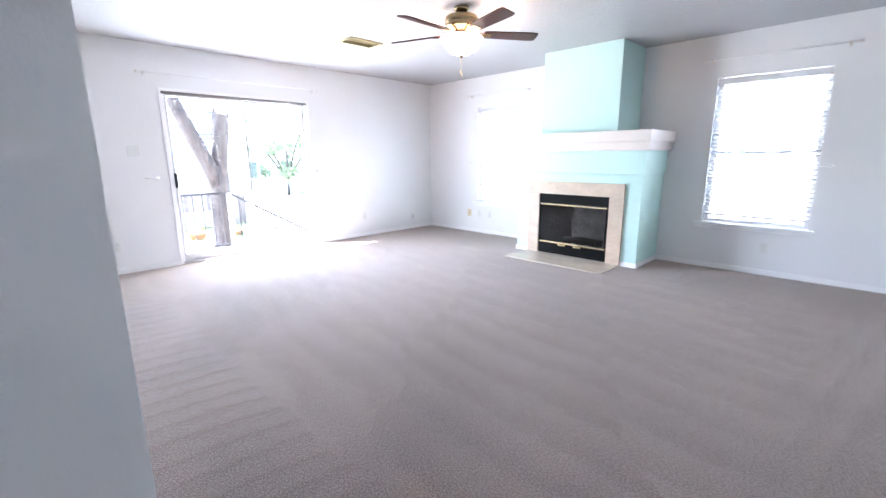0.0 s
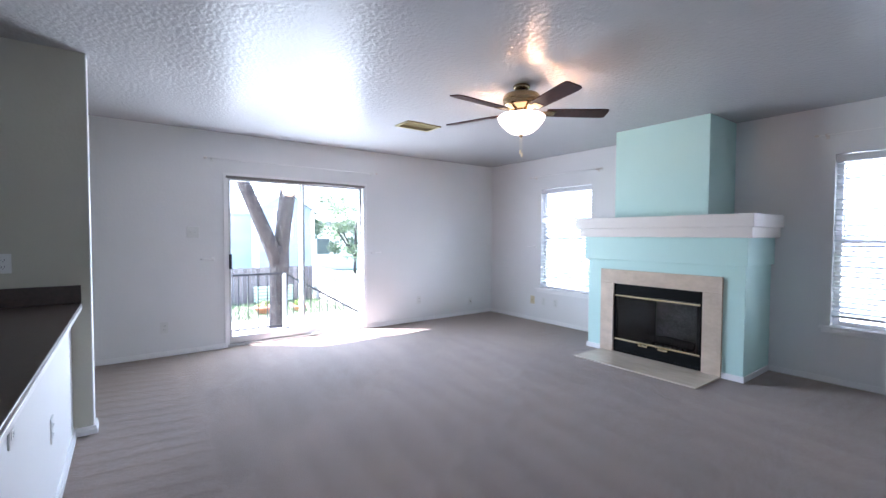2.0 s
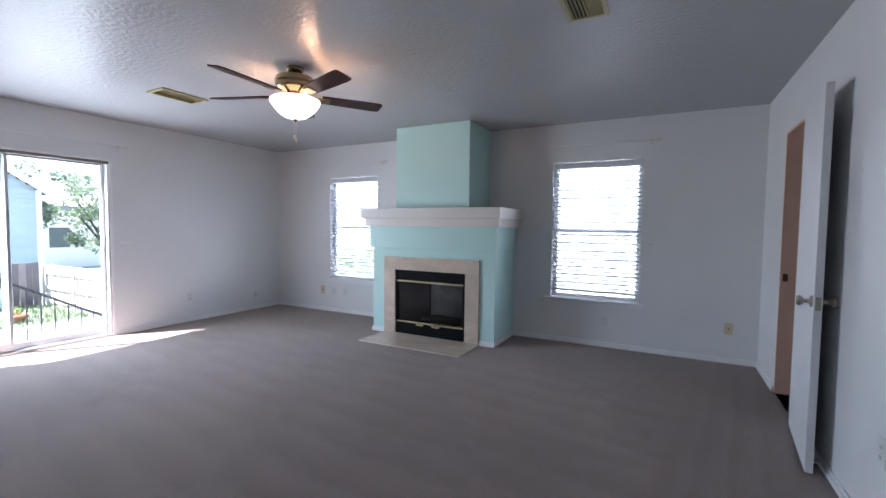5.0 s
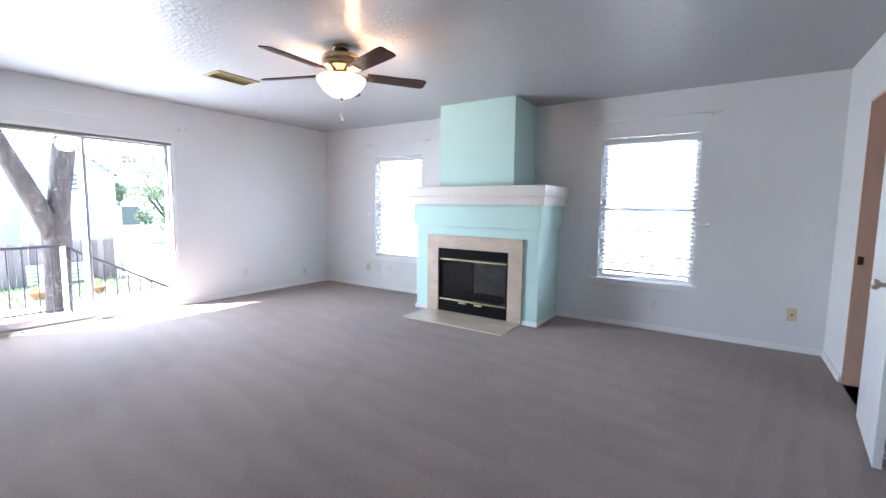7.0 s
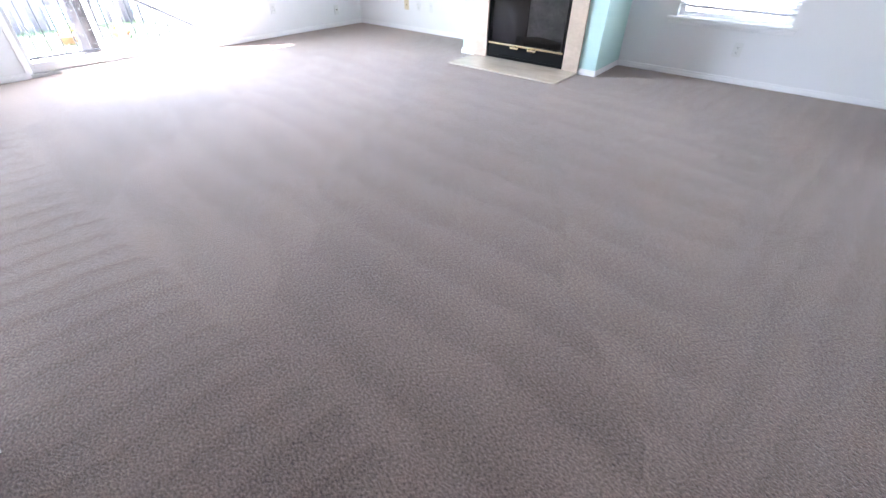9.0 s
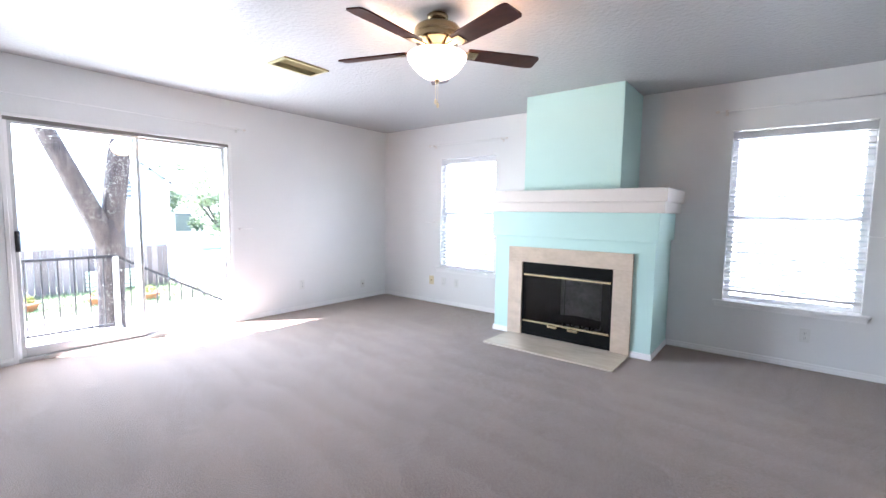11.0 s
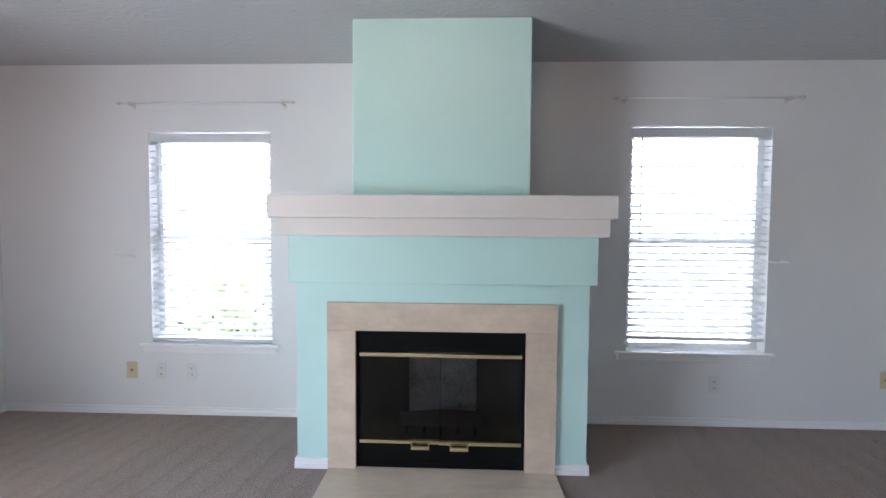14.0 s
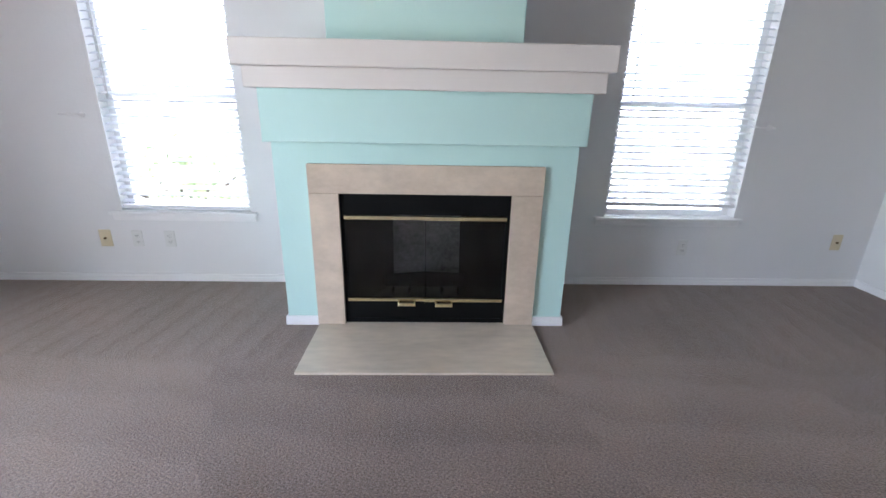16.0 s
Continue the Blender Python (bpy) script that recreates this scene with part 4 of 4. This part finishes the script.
leafy_tree((-19.3, 9.5, GROUND_Z), 4.9, 2.5, 21, LEAF, "leafy green tree behind the pine fence", bare=0.36, dense=120)
leafy_tree((-6.2, 9.3, GROUND_Z), 1.95, 1.2, 23, IVY, "green shrub beside the white neighbour house", "shrub", 0.2, 40)


def fence(name, label, x0, y0, x1, y1, z1, material, rails):
    """Upright boards between two points, with rails and posts on one face."""
    d = Vector((x1 - x0, y1 - y0, 0))
    n = int(d.length / 0.15)
    at = Vector((x0, y0, GROUND_Z))
    f = thing(name, label, "fence", at)
    turn = math.atan2(d.y, d.x)
    shared = [mesh_of("board", boxed(0, 0.142, -0.01, 0.01, 0, h, bevel=0.003), material) for h in (z1 - GROUND_Z, z1 - GROUND_Z - 0.015, z1 - GROUND_Z + 0.012)]
    rnd = random.Random(5)
    for k in range(n):
        b = new("board", shared[rnd.randrange(3)])
        b.parent = f
        b.location = (k * 0.15, rnd.uniform(-0.004, 0.004), 0)
    if rails:
        for z in (0.12, 0.52, 0.98):
            part("rail", boxed(0, d.length, -0.06, -0.012, z, z + 0.09, bevel=0.004), material, f)
        for k in range(int(d.length / 1.9) + 1):
            part("post", boxed(k * 1.9, k * 1.9 + 0.1, -0.10, -0.06, 0, z1 - GROUND_Z - 0.05, bevel=0.004), material, f)
    f.rotation_euler = (0, 0, turn)


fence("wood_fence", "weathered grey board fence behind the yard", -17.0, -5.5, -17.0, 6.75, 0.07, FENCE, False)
fence("pine_fence", "pine board fence with rails and posts, sunlight put into its colour", -17.0, 6.8, -6.5, 6.8 + 0.02, 0.0, FENCE2, True)


def siding_wall(parent, x, y0, y1, z0, z_eave, z_peak, material):
    """Lapped boards on a gable wall that faces +x."""
    h, z, ym = 0.16, z0, (y0 + y1) / 2
    while z < z_peak - 0.1:
        t = max(0.0, (z + h * 0.5 - z_eave) / max(z_peak - z_eave, 1e-3))
        a, b = y0 + (ym - y0) * t, y1 + (ym - y1) * t
        bm = bmesh.new()
        v = [bm.verts.new(p) for p in ((x + 0.06, a, z), (x + 0.06, b, z), (x + 0.005, b, z + h), (x + 0.005, a, z + h), (x - 0.05, a, z), (x - 0.05, b, z), (x - 0.05, b, z + h), (x - 0.05, a, z + h))]
        for q in ((0, 1, 2, 3), (4, 7, 6, 5), (0, 4, 5, 1), (3, 2, 6, 7), (0, 3, 7, 4), (1, 5, 6, 2)):
            bm.faces.new([v[i] for i in q])
        part("siding_board", bm, material, parent)
        z += h


def blue_house():
    h = thing("house", "pale blue house with lapped siding and a gable", "house", (-22, 5.6, GROUND_Z))
    x, y0, y1, ze, zp = -20.0, 5.23, 7.77, 2.4, 3.28
    siding_wall(h, x, y0, y1, GROUND_Z, ze, zp, SIDING)
    part("wall", boxed(-26, x - 0.05, y0 + 0.05, y1 - 0.05, GROUND_Z, ze), SIDING, h)
    ym = (y0 + y1) / 2
    for s, ya in ((-1, y0 - 0.25), (1, y1 + 0.25)):
        bm = bmesh.new()
        za = ze - (zp - ze) * 0.25 / (ym - y0)
        v = [bm.verts.new((xx, yy, zz + dz)) for xx in (x + 0.25, -26) for yy, zz in ((ya, za), (ym, zp)) for dz in (0.02, 0.16)]
        for q in ((0, 1, 3, 2), (4, 6, 7, 5), (0, 4, 5, 1), (1, 5, 7, 3), (3, 7, 6, 2), (2, 6, 4, 0)):
            bm.faces.new([v[i] for i in q])
        part("roof", bm, SHINGLE, h)
        bm = bmesh.new()
        v = [bm.verts.new((xx, yy, zz + dz)) for xx in (x + 0.26, x + 0.29) for yy, zz in ((ya, za), (ym, zp)) for dz in (-0.06, 0.12)]
        for q in ((0, 1, 3, 2), (4, 6, 7, 5), (0, 4, 5, 1), (1, 5, 7, 3), (3, 7, 6, 2), (2, 6, 4, 0)):
            bm.faces.new([v[i] for i in q])
        part("fascia", bm, TRIM, h)
    for ya, yb in ((y0 - 0.05, y0 + 0.12), (y1 - 0.12, y1 + 0.02)):
        part("corner_board", boxed(x - 0.7, x + 0.09, ya, yb, GROUND_Z, ze), TRIM, h)
    w = part("window", boxed(x + 0.02, x + 0.045, 6.08, 6.72, 1.25, 2.35), FARGLASS, h)
    for a, b, c, d in ((6.0, 6.08, 1.17, 2.43), (6.72, 6.80, 1.17, 2.43), (6.08, 6.72, 2.35, 2.43), (6.08, 6.72, 1.17, 1.25), (6.08, 6.72, 1.78, 1.83)):
        part("window_frame", boxed(x + 0.02, x + 0.07, a, b, c, d), TRIM, w)
    part("air_conditioner", boxed(x + 0.03, x + 0.35, 6.15, 6.65, 1.26, 1.6, bevel=0.02), PLATE, h)
    # side wing with a deep white eave
    siding_wall(h, x - 0.6, -1.0, 5.18, GROUND_Z, 2.2, 2.2, SIDING)
    part("wing_wall", boxed(-26, x - 0.65, -1.0, 5.18, GROUND_Z, 2.2), SIDING, h)
    part("wing_eave", boxed(-26, x - 0.1, -1.3, 5.2, 2.2, 2.36), TRIM, h)
    settle(h, (-22, 5.6, GROUND_Z))


blue_house()
bh = thing("house", "distant beige stucco house with dark windows", "house", (-33, 17, GROUND_Z))
part("wall", boxed(-36, -30, 10, 22, GROUND_Z, 1.9), BEIGE, bh)
part("roof", boxed(-36.5, -29.5, 9.6, 22.4, 1.9, 2.2), SHINGLE, bh)
for y in (11.6, 14.2, 16.8):
    part("window", boxed(-30.02, -29.96, y, y + 0.9, -0.1, 1.0), FARGLASS, bh)
settle(bh, (-33, 17, GROUND_Z))

nh = thing("house", "white neighbour house with lapped siding", "house", (-2, 13, GROUND_Z))
part("wall", boxed(-9, 6, 10.2, 16, GROUND_Z, 4.6), WHITESIDING, nh)
for k in range(40):
    z = GROUND_Z + 0.16 * k
    bm = bmesh.new()
    v = [bm.verts.new(p) for p in ((-9, 10.15, z), (6, 10.15, z), (6, 10.185, z + 0.16), (-9, 10.185, z + 0.16), (-9, 10.2, z), (6, 10.2, z))]
    bm.faces.new((v[0], v[1], v[2], v[3])), bm.faces.new((v[0], v[4], v[5], v[1]))
    part("siding_board", bm, WHITESIDING, nh)
part("roof", boxed(-9.4, 6.4, 9.8, 16.4, 4.6, 4.8), SHINGLE, nh)
settle(nh, (-2, 13, GROUND_Z))

for x, y, s in ((-14.7, 4.25, 0.9), (-14.6, 5.35, 0.75), (-15.0, 2.9, 0.8)):
    p = thing("flower_pot", "terracotta flower pot with a green plant by the fence", "flower pot", (x, y, GROUND_Z), "flower pots")
    part("pot", lathe([(0.2 * s, 0), (0.29 * s, 0.2 * s), (0.32 * s, 0.2 * s), (0.32 * s, 0.27 * s), (0.27 * s, 0.27 * s), (0.25 * s, 0.2 * s)], 20), CLAY, p)
    part("plant", leaves(bmesh.new(), (0, 0, 0.34 * s), 0.22 * s, 60, 0.06, random.Random(int(x * 10))), LEAF2, p)

# Added panel, standing in for a pale green striped patch at the fence base.
panel = thing("striped_patch_panel", "added pale green slatted panel for a striped patch at the grey fence", "garden panel", (-16.85, 5.15, GROUND_Z))
for k in range(5):
    part("slat", boxed(0.0, 0.03, -0.72, 0.72, 0.06 + 0.12 * k, 0.15 + 0.12 * k, bevel=0.004), PALEGREEN, panel)
for y in (-0.64, 0.58):
    part("batten", boxed(-0.03, 0.0, y, y + 0.05, 0.0, 0.64, bevel=0.003), PALEGREEN, panel)

rnd = random.Random(77)
bm = bmesh.new()
for _ in range(9000):
    x, y = rnd.uniform(-17, -13.7), rnd.uniform(-3, 6.7)
    a, hgt = rnd.uniform(0, 6.28), rnd.uniform(0.05, 0.16)
    dx, dy = 0.012 * math.cos(a), 0.012 * math.sin(a)
    bm.faces.new([bm.verts.new(p) for p in ((x - dx, y - dy, GROUND_Z), (x + dx, y + dy, GROUND_Z), (x + rnd.uniform(-0.05, 0.05), y + rnd.uniform(-0.05, 0.05), GROUND_Z + hgt))])
tagged(part("grass", bm, LEAF), "uncut grass along the fence", "grass", kind="stuff")
